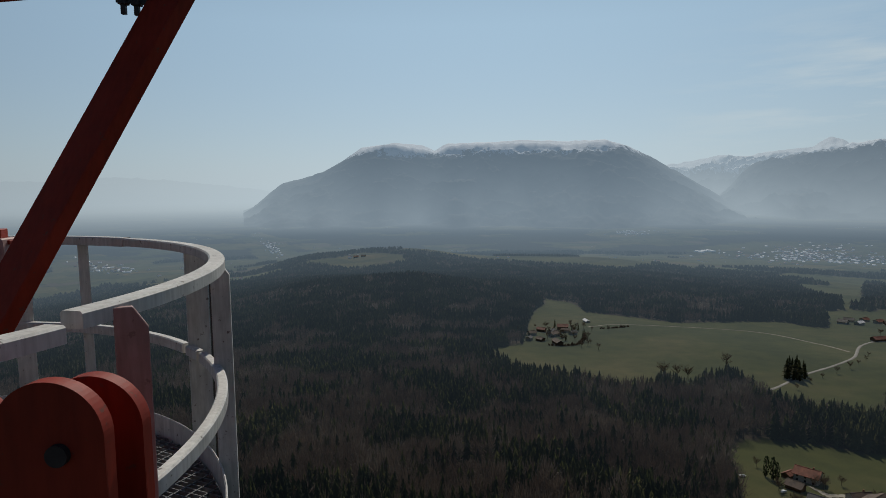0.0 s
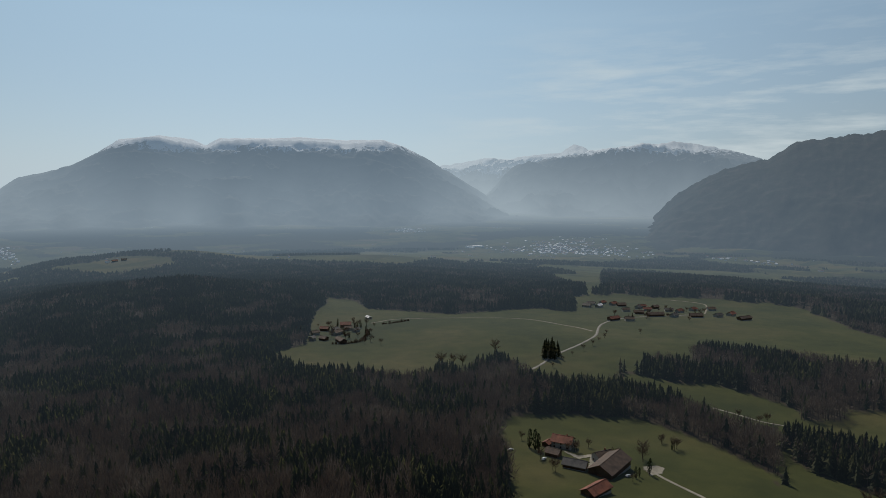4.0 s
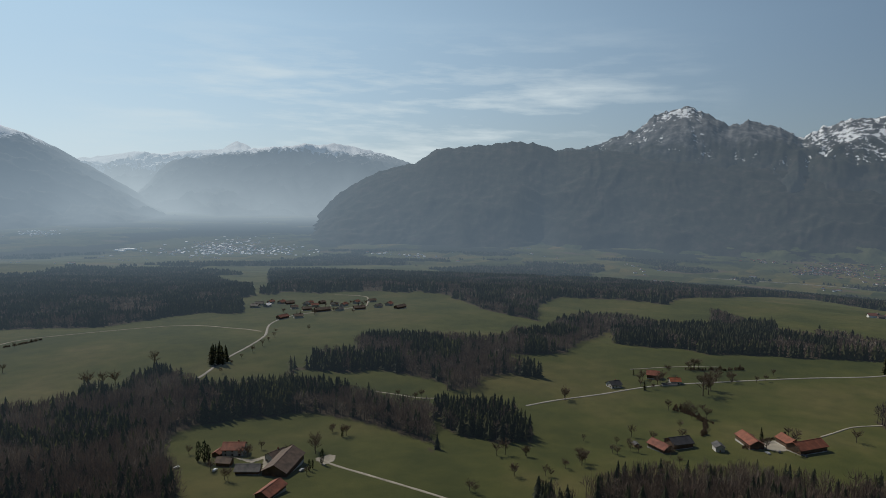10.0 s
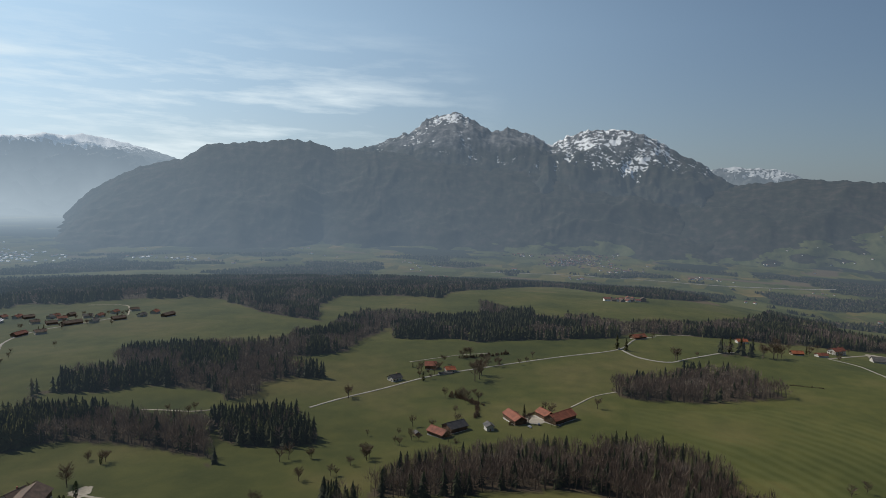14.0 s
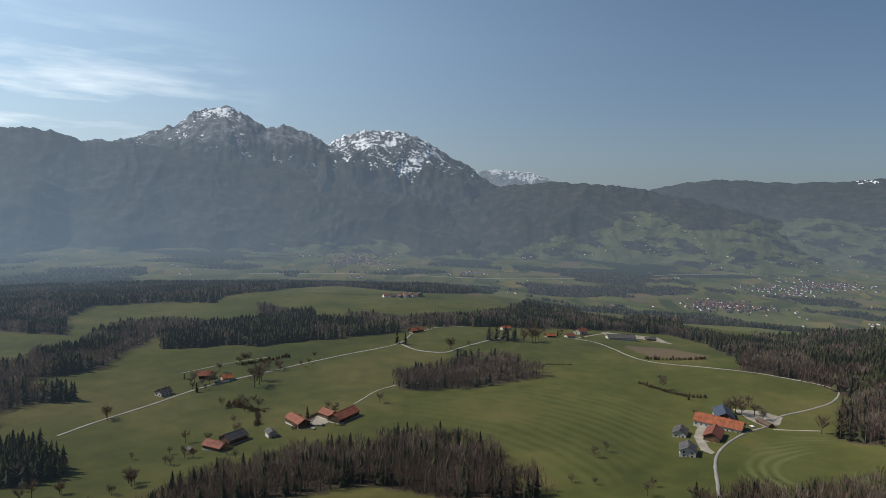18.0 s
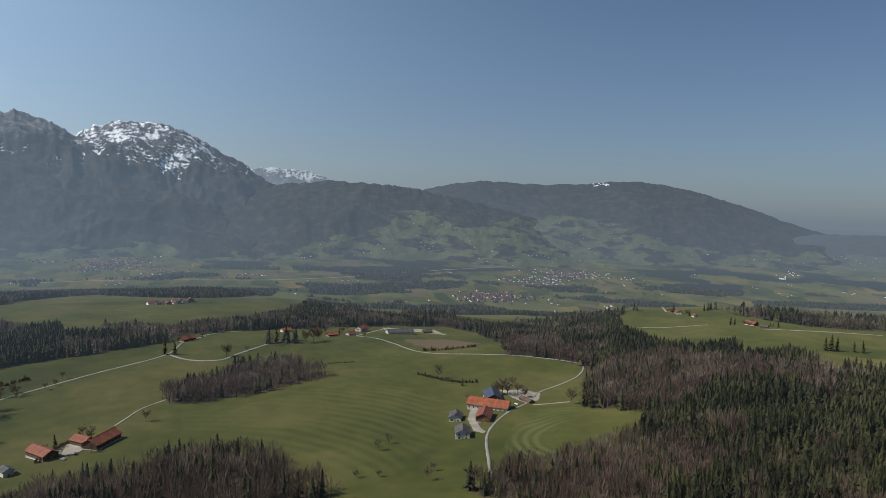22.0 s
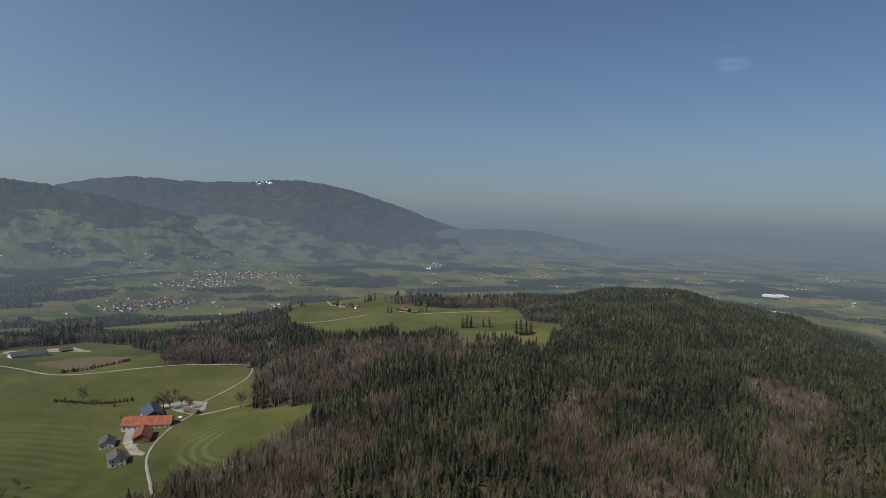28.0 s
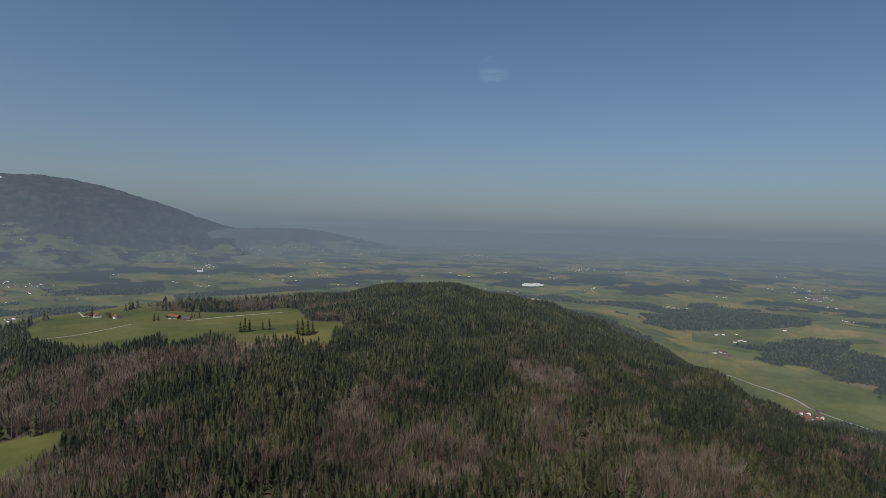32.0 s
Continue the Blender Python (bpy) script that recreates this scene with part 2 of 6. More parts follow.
def land(x, y):
    """Height of the land below the eye, from the map position in true metres (arrays)."""
    x, y = np.asarray(x, float), np.asarray(y, float)
    r = np.hypot(x, y)
    a = (np.degrees(np.arctan2(x, y)) + 40) % 360 - 40
    i = np.clip(np.searchsorted(REL_A, a, side="right") - 1, 0, len(REL_A) - 2)
    f = smooth((a - REL_A[i]) / (REL_A[i + 1] - REL_A[i]))
    lr = np.log(np.clip(r, 250, 5000))
    kr = np.log(np.array(KNOT_R, float))
    j = np.clip(np.searchsorted(kr, lr, side="right") - 1, 0, len(kr) - 2)
    g = (lr - kr[j]) / (kr[j + 1] - kr[j])
    z = (REL_Z[i, j] * (1 - f) + REL_Z[i + 1, j] * f) * (1 - g) + (REL_Z[i, j + 1] * (1 - f) + REL_Z[i + 1, j + 1] * f) * g
    roll = np.sin(x / 173 + 1.3) * np.cos(y / 211 + 0.4) * 4 + np.sin(x / 71 + y / 97) * 1.6
    # gullies and knolls under the wooded ridge
    fold = 7 * np.sin(x / 46 + 2.2 * np.sin(y / 95)) * np.cos(y / 58 + 0.7) + 4 * np.sin(x / 23 - y / 31)
    z = z + fold * np.clip((a - 128) / 14, 0, 1) * np.clip((r - 180) / 150, 0, 1) * np.clip((1250 - r) / 400, 0, 1)
    z = z + roll * np.clip((r - 200) / 300, 0, 1) * np.clip((6000 - r) / 3000, 0.4, 1)
    return z


NEAR, RIM, FALL = 1600.0, 4850.0, 9000.0


def shrink(r):
    """Beyond 1.6 km the country is drawn at a smaller and smaller scale, so that all of it lies within 5 km."""
    r = np.asarray(r, float)
    far = NEAR + (RIM - NEAR) * (1 - np.exp(-np.clip(r - NEAR, 0, None) / FALL))
    return np.where(r <= NEAR, 1.0, far / np.maximum(r, 1))


def rnd(ix, iy, seed):
    h = (ix.astype(np.int64) * 374761393 + iy.astype(np.int64) * 668265263 + seed * 974634599) & 0x7FFFFFFF
    h = ((h ^ (h >> 13)) * 1274126177) & 0x7FFFFFFF
    return ((h ^ (h >> 16)) & 0xFFFF) / 65535.0


def grain(x, y, seed=0):
    """Smooth noise from 0 to 1."""
    ix, iy = np.floor(x), np.floor(y)
    fx, fy = smooth(x - ix), smooth(y - iy)
    a, b = rnd(ix, iy, seed), rnd(ix + 1, iy, seed)
    c, d = rnd(ix, iy + 1, seed), rnd(ix + 1, iy + 1, seed)
    return (a * (1 - fx) + b * fx) * (1 - fy) + (c * (1 - fx) + d * fx) * fy


def fbm(x, y, seed=0, octaves=5, ridged=False):
    out, amp, total = 0, 1.0, 0
    for k in range(octaves):
        g = grain(x * 2**k + 17 * k, y * 2**k - 9 * k, seed + k)
        out = out + amp * ((1 - np.abs(2 * g - 1)) if ridged else g)
        total += amp
        amp *= 0.52
    return out / total


def inside(x, y, ring):
    res = np.zeros(np.shape(x), bool)
    for (x0, y0), (x1, y1) in zip(ring, ring[1:] + ring[:1]):
        if y0 != y1:
            res ^= ((y0 > y) != (y1 > y)) & (x < (x1 - x0) * (y - y0) / (y1 - y0) + x0)
    return res


WOODS = {
    "long_strip": [(410, 606), (395, 585), (415, 600), (428, 589), (453, 618), (474, 622), (493, 602), (487, 571), (560, 652), (576, 644), (598, 610), (643, 647), (639, 585), (657, 536), (692, 508), (741, 515), (767, 493), (895, 545), (992, 557), (1055, 520), (1019, 392), (1064, 357), (1129, 377), (1133, 217), (1009, 148), (995, 103), (908, 172), (849, 240), (824, 273), (831, 318), (807, 356), (807, 393), (935, 460), (835, 444), (752, 421), (698, 407), (657, 431), (631, 459), (598, 429), (586, 375), (567, 401), (545, 414), (528, 412), (519, 398), (472, 411), (492, 430), (488, 476), (480, 521), (448, 540)],
    "belt_left": [(299, 471), (318, 461), (332, 456), (344, 434), (339, 410), (328, 390), (326, 349), (327, 314), (336, 302), (372, 340), (400, 378), (405, 381), (392, 400), (394, 428), (396, 470), (377, 517), (357, 560)],
    "belt_left_near": [(205, 467), (234, 493), (262, 477), (307, 458), (328, 454), (345, 426), (321, 373), (313, 329), (332, 309), (349, 338), (362, 382), (348, 429), (356, 532), (315, 550), (301, 570), (310, 639), (307, 689), (267, 677), (234, 617), (212, 665), (192, 609), (91, 684), (55, 439), (156, 338), (189, 426)],
    "grove_d": [(410, 387), (405, 381), (425, 377), (447, 357), (449, 317), (426, 295), (435, 293), (424, 277), (409, 273), (384, 307), (385, 319), (391, 349)],
    "far_wood_left": [(841, 1311), (865, 1178), (945, 1118), (1021, 1041), (1054, 1027), (1072, 934), (1001, 816), (934, 711), (923, 642), (912, 597), (1073, 702), (1183, 749), (1260, 760), (1329, 656), (1341, 545), (1297, 440), (1663, 476), (2175, 500), (2231, 431), (1695, 251), (1891, 75), (3215, -121), (3335, -137), (3440, 85), (3383, 361), (3236, 627), (3218, 924), (2104, 858), (1965, 971), (1886, 1197), (2935, 2008), (2837, 2200), (2535, 2209), (1659, 1517), (1552, 1582), (1920, 2269), (1877, 2552), (1679, 2613)],
    "far_wood_mid": [(1364, 710), (1348, 639), (1363, 571), (1436, 568), (1684, 612), (1849, 567), (2206, 569), (2612, 521), (2154, 247), (2025, 56), (2192, -16), (3203, -137), (3148, -22), (3372, 213), (3254, 540), (3303, 933), (2973, 1316), (2950, 1535)],
    "belt_mid": [(829, 404), (800, 391), (838, 398), (976, 508), (1045, 544), (1051, 466), (1055, 417), (1057, 358), (1276, 422), (1270, 358), (1133, 277), (1055, 201), (1135, 187), (1117, 108), (1106, 68), (1166, -10), (1451, -126), (2315, -225), (2941, -366), (3455, -524), (3578, -808), (2805, -662), (2543, -435), (1388, -251), (1317, -325), (2302, -766), (1176, -405), (1159, -320), (1128, -226), (1047, -104), (1054, -57), (1026, 27), (1013, 80), (941, 98), (906, 149), (881, 175), (870, 223), (845, 259), (824, 286), (837, 324), (818, 350)],
    "copse_hill": [(647, 67), (678, 70), (703, 60), (758, 19), (798, -15), (796, -58), (747, -72), (745, -90), (721, -98), (702, -72), (679, -33), (662, 4)],
    "junction_copse": [(919, -31), (893, -31), (919, -50), (905, -74), (923, -77)],
    "hill_belt": [(1162, -383), (1092, -414), (829, -356), (752, -332), (742, -368), (702, -396), (669, -402), (648, -423), (612, -464), (606, -572), (681, -639), (652, -563), (662, -500), (753, -519), (808, -548), (1118, -663), (1167, -573), (1211, -474), (1265, -385)],
    "grove_wood": [(317, 199), (288, 177), (325, 180), (371, 180), (402, 168), (412, 155), (437, 129), (449, 111), (453, 88), (446, 72), (454, 42), (486, 21), (488, 5), (458, -1), (490, -5), (474, -15), (461, -29), (426, -38)],
    "grove_wood_end": [(395, 110), (452, 123), (450, 96), (466, 63), (489, 28), (486, 6), (490, -1), (462, -7), (389, -24), (384, -40), (351, -45), (372, -52), (359, -49)],
    "beech_wood": [(680, -402), (641, -397), (615, -393), (589, -367), (571, -342), (513, -307), (476, -313), (445, -331), (436, -342), (437, -351), (400, -389), (315, -506), (405, -646), (440, -580), (470, -548), (561, -544), (585, -491), (646, -465), (771, -456)],
    "near_ridge": [(293, -184), (270, -183), (276, -198), (287, -236), (285, -248), (292, -276), (296, -303), (305, -336), (329, -371), (275, -439), (255, -635), (160, -410)],
    "near_ridge_left": [(345, -135), (325, -136), (349, -170), (345, -182), (367, -209), (365, -242), (375, -293), (433, -342), (460, -439), (320, -310)],
    "behind_glade": [(1277, -749), (1103, -757), (1087, -843), (1051, -909), (1023, -1005), (937, -1070), (875, -1194), (789, -1252), (570, -1070), (444, -767), (537, -855), (569, -839), (641, -909), (748, -1041), (800, -1063), (786, -980), (824, -911), (999, -920), (1079, -948), (1081, -906), (1119, -868), (1166, -800), (1277, -749)],
    "ridge_k": [(310, -131), (365, -164), (348, -190), (427, -331), (503, -312), (552, -332), (606, -396), (583, -547), (526, -660), (447, -730), (505, -854), (667, -914), (758, -1056), (985, -1592), (3223, -6342), (776, -1895), (537, -1668), (348, -1517), (176, -1349), (145, -1674), (30, -415)],
    "ridge_l": [(198, -231), (567, -663), (434, -715), (579, -916), (804, -1057), (1093, -1598), (956, -1977), (603, -1692), (303, -1428), (146, -1179), (103, -2101), (-15, -1972), (-200, -1926), (-387, -1729), (-443, -1649), (-131, -478)],
    "wood_left": [(-246, 205), (-2980, 2656), (-1637, 2197), (-1934, 2979), (-1415, 2780), (-874, 2483), (-546, 2436), (-444, 3129), (-141, 3282), (241, 2934), (701, 2686), (1228, 3047), (1151, 2183), (890, 1486), (868, 1296), (613, 1050), (521, 1112), (294, 1048), (230, 1104), (175, 1131), (132, 971), (97, 883), (46, 839), (77, 768), (125, 725), (213, 688), (299, 686), (339, 644), (342, 588), (381, 559), (337, 487), (276, 464), (235, 486), (206, 469), (187, 420), (158, 350), (95, 198)],
    "wood_left2": [(-839, 1921), (-882, 2382), (-807, 2719), (-648, 2896), (-435, 2871), (-331, 2316), (-490, 2182), (-725, 2052)],
    "copse_6": [(356, 685), (383, 734), (403, 728), (379, 677)],
    "hill_shoulder": [(1030, -500), (1330, -600), (1300, -800), (1120, -760), (1000, -590)],
    "plain_wood_a": [(1029, -964), (3137, -3082), (2847, -3251), (2914, -4123), (2602, -4871), (3129, -4424), (3248, -3707), (3262, -3153)],
    "plain_wood_b": [(3916, -2952), (3593, -3373), (3961, -3716), (4292, -3428), (4240, -3195)],
    "plain_wood_c": [(3664, -2078), (3687, -2410), (3842, -2500), (3978, -2384)],
    "plain_wood_d": [(349, -3734), (188, -3638), (-241, -4035), (-559, -4377), (-601, -4734), (-282, -4828), (81, -4793), (267, -4429), (348, -3864)],
    "plain_wood_e": [(307, -5682), (-60, -5737)],
    "plain_wood_f": [],
    "valley_wood_a": [(3747, -2842), (3579, -3015), (3608, -3394), (4222, -3961), (4354, -3500), (4076, -3087)],
    "valley_wood_b": [(3222, -362), (3472, -807), (3584, -831), (3389, -380)],
    "valley_wood_c": [(3615, -2019), (3724, -2366), (3816, -2422), (3763, -2132)],
}
GLADES = {
    "hamlet_field_left": [(26, 834), (60, 862), (94, 889), (126, 1089), (196, 1366), (218, 1349), (240, 1206), (256, 1178), (279, 1161), (152, 634), (126, 634), (99, 657), (71, 678), (51, 732)],
    "hamlet_field": [(198, 1380), (244, 1344), (246, 1199), (315, 1150), (387, 1089), (499, 1118), (577, 1113), (603, 1031), (681, 1157), (714, 1257), (790, 1273), (846, 1170), (919, 1137), (991, 1053), (1058, 980), (973, 838), (919, 708), (920, 659), (898, 597), (703, 502), (657, 514), (636, 567), (601, 618), (574, 654), (529, 624), (465, 619), (419, 602), (434, 641), (356, 532), (349, 563), (315, 550), (301, 570), (302, 609), (306, 643), (307, 689), (267, 677), (234, 617), (227, 643), (219, 676), (193, 608), (156, 612), (127, 644), (91, 684)],
    "far_nook": [(1009, 1675), (1104, 1680), (944, 1442), (754, 1234)],
    "old_farm_meadow": [(198, 453), (221, 479), (244, 484), (274, 479), (318, 461), (339, 446), (349, 410), (353, 374), (346, 327), (347, 308), (151, 325), (170, 375), (184, 415)],
    "glade": [(393, 487), (448, 540), (469, 533), (481, 522), (490, 478), (495, 442), (491, 429), (428, 374), (402, 378), (389, 397), (392, 433), (395, 462)],
    "far_field": [(957, 626), (1056, 687), (1162, 736), (1247, 752), (1322, 652), (1334, 542), (1288, 437), (1071, 360), (1019, 392), (1055, 520), (999, 561), (967, 565), (895, 545), (829, 530)],
    "mid_field": [(1256, 527), (1408, 557), (1613, 586), (1795, 551), (2179, 562), (2330, 465), (2049, 322), (1936, 121), (2160, -16), (3241, -168), (3468, -336), (1478, -128), (1166, -10), (1106, 68), (1043, 101), (1135, 187), (1161, 279), (1140, 321), (1276, 422), (1240, 470)],
    "small_far_field": [(1133, 277), (1242, 237), (1055, 201), (1077, 259)],
    "back_field": [(2895, -440), (3422, -807), (2805, -662), (2543, -435)],
    "ridge_glade": [(1147, -673), (1122, -715), (1166, -800), (1119, -868), (1081, -906), (1079, -948), (991, -914), (813, -899), (777, -969), (793, -1053), (741, -1031), (637, -904), (567, -836), (475, -743), (417, -640), (432, -613), (473, -551), (557, -596), (622, -603), (628, -552), (622, -522), (663, -499), (777, -526), (1145, -677)],
    "barn_meadow": [(1002, -192), (1162, -383), (1092, -414), (829, -356), (752, -332), (770, -193), (880, -178)],
    "hill_clearing": [(-748, 2954), (-696, 3022), (-596, 3109), (-493, 3232), (-269, 3044), (-217, 2745), (-398, 2598), (-460, 2602)],
}
# stands where leafless trees prevail
OLD_SPRUCES = [(364, -357), (403, -431), (397, -476), (403, -621), (218, -342), (254, -269), (308, -289)]
BEECHES = {
    "beech_hang": [(661, -391), (518, -311), (442, -344), (473, -398), (475, -461), (444, -510), (425, -562), (412, -586), (436, -576), (467, -545), (551, -535), (579, -486), (642, -484), (621, -396)],
    "mixed_left": [(382, -213), (363, -219), (366, -248), (367, -277), (355, -299), (316, -298), (281, -237), (293, -236)],
    "gully": [(218, -319), (231, -365), (222, -387), (201, -374), (180, -337), (194, -313), (207, -297)],
    "slope_strip": [(223, -659), (171, -697), (126, -660), (91, -648), (112, -591), (126, -560), (170, -569)],
    "side_patch": [(138, -514), (110, -531), (88, -451), (106, -427)],
    "corner_patch": [(47, -347), (34, -415), (-12, -450), (-24, -419), (-12, -376), (39, -336)],
    "strip_bare": [(631, 523), (658, 466), (607, 391), (566, 408), (489, 378), (472, 411), (474, 412), (543, 458)],
    "belt_bare": [(380, 425), (397, 387), (390, 368), (363, 326), (336, 302), (327, 351), (305, 363), (357, 418)],
    "copse_bare": [(672, 52), (746, 18), (786, -22), (775, -64), (736, -95), (708, -47), (688, 16)],
    "far_bare": [(1127, 186), (1106, 30), (1092, -10), (964, 92), (928, 152)],
    "road_bare": [(752, -328), (813, -356), (897, -469), (741, -404), (706, -398), (744, -369)],
    "beech_edge": [(548, -327), (553, -379), (523, -494), (518, -491), (429, -344), (456, -321), (503, -305)],
}


# where towns and villages lie: middle and two half axes
TOWNS = {
    "V1": ((5060, 960), (330, -560), (1100, 210)),
    "V2": ((3490, -1390), (190, -540), (560, -215)),
    "V3": ((4820, -2680), (170, -800), (800, -440)),
    "V4": ((2568, 4610), (654, -428), (620, 1112)),
    "V6": ((3944, -10724), (-316, -748), (505, -1364)),
    "V7": ((1661, -8425), (-211, -355), (126, -631)),
    "V7b": ((2292, -7082), (-101, -210), (105, -321)),
    "V7c": ((1537, -5768), (-89, -124), (40, -149)),
    "V8": ((-49, -3019), (-81, -225), (-1, -180)),
    "V8b": ((-266, -2026), (-96, -102), (-29, -234)),
    "V8c": ((-147, -3548), (-54, -66), (-2, -80)),
    "V8d": ((-844, -6231), (-245, -192), (-63, -486)),
    "V9": ((-1651, 5577), (600, -1222), (-466, 1579)),
    "V9b": ((-2304, 4125), (805, -630), (-538, 974)),
    "V10": ((1953, 7034), (482, -59), (267, 968)),
    "V11": ((1575, 165), (156, -54), (151, 16)),
    "V12": ((4486, -36), (144, -112), (307, 0)),
    "V13": ((3371, 3355), (248, -272), (324, 323)),
    "V15": ((5095, -5295), (-67, -163), (431, -446)),
    "V16": ((1949, 5015), (104, -59), (50, 130)),
}


def wooded(x, y):
    """True where wood stands, with edges that wander a few metres."""
    w = (fbm(x / 45, y / 45, 3, 3) - 0.5) * 26
    u = (fbm(x / 45, y / 45, 9, 3) - 0.5) * 26
    res = np.zeros(np.shape(x), bool)
    for ring in WOODS.values():
        res |= inside(x + w, y + u, ring)
    r = np.hypot(x, y)
    a = (np.degrees(np.arctan2(x, y)) + 90) % 360 - 90
    res |= ((r < 470) & ((a < 14) | (a > 142))) | (r < 255)
    res |= ((a < -40) | (a > 197)) & (r < 1500)
    # the ridge is wooded down to the plain
    res |= (a > 157) & (a < 205) & (r < np.interp(a, [157, 168, 174, 179, 184, 188, 205], [1500, 2050, 1800, 2100, 2250, 1900, 1900]) + 4 * w)
    # scattered woods down in the valley
    far = fbm(x / 520, y / 520, 21, 5)
    res |= (r > 2400) & (far > 0.535 + 0.03 * ((r > 5200) & (a > 45)) - 0.10 * ((r > 4600) & (a < 45)) + 0.02 * ((r < 5200) & (a < 60)))
    res &= ~((a > 93) & (a < 124) & (r > 2250) & (r < 5600) & (far < 0.60))
    for (cx, cy), (ux, uy), (vx, vy) in TOWNS.values():
        det = ux * vy - uy * vx
        p, q = ((x - cx) * vy - (y - cy) * vx) / det, (ux * (y - cy) - uy * (x - cx)) / det
        res &= (np.hypot(p, q) > 1.0 + 0.012 * w) | (r < 1300)
    for ring in GLADES.values():
        res &= ~inside(x + w * 0.3, y + u * 0.3, ring)
    # a spur of the wood runs into the glade
    res |= (a > 118) & (a < 123.6 + 0.04 * w) & (r > 930) & (r < 1260 + 3 * u)
    return res


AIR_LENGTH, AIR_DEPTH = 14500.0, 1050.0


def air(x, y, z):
    """Colour and share of the painted haze by distance; it thins with height."""
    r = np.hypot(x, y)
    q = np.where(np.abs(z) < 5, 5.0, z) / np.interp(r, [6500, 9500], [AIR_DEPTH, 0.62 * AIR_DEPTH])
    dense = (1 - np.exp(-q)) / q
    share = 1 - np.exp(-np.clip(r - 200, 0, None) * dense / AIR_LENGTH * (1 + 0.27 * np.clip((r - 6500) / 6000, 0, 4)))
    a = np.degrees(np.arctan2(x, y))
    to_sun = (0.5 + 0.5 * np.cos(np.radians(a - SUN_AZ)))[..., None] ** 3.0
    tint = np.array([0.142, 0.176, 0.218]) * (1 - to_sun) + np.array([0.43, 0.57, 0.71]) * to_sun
    # deep haze is painted in the pale colour of the low sky
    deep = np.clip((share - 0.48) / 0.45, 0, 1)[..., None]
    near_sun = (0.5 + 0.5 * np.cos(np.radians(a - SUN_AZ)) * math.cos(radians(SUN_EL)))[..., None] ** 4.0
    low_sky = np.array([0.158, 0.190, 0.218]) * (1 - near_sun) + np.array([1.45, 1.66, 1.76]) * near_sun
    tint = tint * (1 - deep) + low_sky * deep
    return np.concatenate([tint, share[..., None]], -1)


def solid(name, verts, faces, mat, sharp=True):
    """A mesh from arrays: verts (n, 3), faces (m, 3) or (m, 4)."""
    me = bpy.data.meshes.new(name)
    verts, faces = np.ascontiguousarray(verts, np.float32), np.ascontiguousarray(faces, np.int32)
    k = faces.shape[1]
    me.vertices.add(len(verts))
    me.vertices.foreach_set("co", verts.ravel())
    me.loops.add(faces.size)
    me.loops.foreach_set("vertex_index", faces.ravel())
    me.polygons.add(len(faces))
    me.polygons.foreach_set("loop_start", np.arange(0, faces.size, k, dtype=np.int32))
    me.polygons.foreach_set("loop_total", np.full(len(faces), k, np.int32))
    me.polygons.foreach_set("use_smooth", np.full(len(faces), not sharp))
    me.update(calc_edges=True)
    if mat:
        me.materials.append(mat)
    return new(name, me)


def store(ob, name, values):
    values = np.asarray(values, np.float32)
    if values.ndim == 1:
        ob.data.attributes.new(name, "FLOAT", "POINT").data.foreach_set("value", values)
    else:
        ob.data.attributes.new(name, "FLOAT_COLOR", "POINT").data.foreach_set("color", values.ravel())


def placed(x, y, z):
    """True map metres below the eye to scene metres."""
    k = shrink(np.hypot(x, y))
    return np.stack([x * k, y * k, EYE + z * k], -1)


def grid_faces(nu, nv, closed):
    i, j = np.meshgrid(np.arange(nu if closed else nu - 1), np.arange(nv - 1), indexing="ij")
    i, j = i.ravel(), j.ravel()
    i1 = (i + 1) % nu
    return np.stack([i * nv + j, i1 * nv + j, i1 * nv + j + 1, i * nv + j + 1], 1)


AZ = np.concatenate([np.arange(-45, 200, 0.4), np.arange(200, 315, 2.0)])
AZ_FINE = np.concatenate([np.arange(-45, 200, 0.25), np.arange(200, 315, 2.0)])


SOIL = [(947, -238), (947, -308), (853, -334), (821, -306), (830, -255), (864, -238)]


def cover(x, y):
    c = np.zeros((*x.shape, 4))
    r = np.hypot(x, y)
    c[..., 0] = wooded(x, y)
    patch = grain(x / 260 + 5, y / 260, 31)
    c[..., 1] = np.where(patch > 0.66, 0.55, 0.0) * (r > 2000)
    c[..., 2] = np.where((grain(x / 310, y / 310 + 3, 41) > 0.86) & (r > 2000), 0.8, 0.0)
    c[..., 2] = np.where(inside(x, y, SOIL), 0.85, c[..., 2])
    c[..., 3] = np.clip((r - 2300) / 900, 0, 1)
    return c


def land_sheet(name, radii, AZ=AZ):
    A, Rr = np.meshgrid(np.radians(AZ), radii, indexing="ij")
    x, y = np.sin(A) * Rr, np.cos(A) * Rr
    z = land(x, y)
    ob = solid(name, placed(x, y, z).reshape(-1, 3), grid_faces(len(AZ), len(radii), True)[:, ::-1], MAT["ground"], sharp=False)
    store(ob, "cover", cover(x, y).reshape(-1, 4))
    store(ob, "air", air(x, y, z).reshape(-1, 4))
    return ob


near_rings = np.concatenate([[0.01, 30, 80, 140], np.arange(200, 489, 8)])
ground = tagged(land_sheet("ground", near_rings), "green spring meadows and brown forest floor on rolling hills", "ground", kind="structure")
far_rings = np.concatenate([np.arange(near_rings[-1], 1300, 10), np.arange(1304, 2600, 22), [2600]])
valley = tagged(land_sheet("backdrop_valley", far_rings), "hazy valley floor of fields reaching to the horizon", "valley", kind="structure")


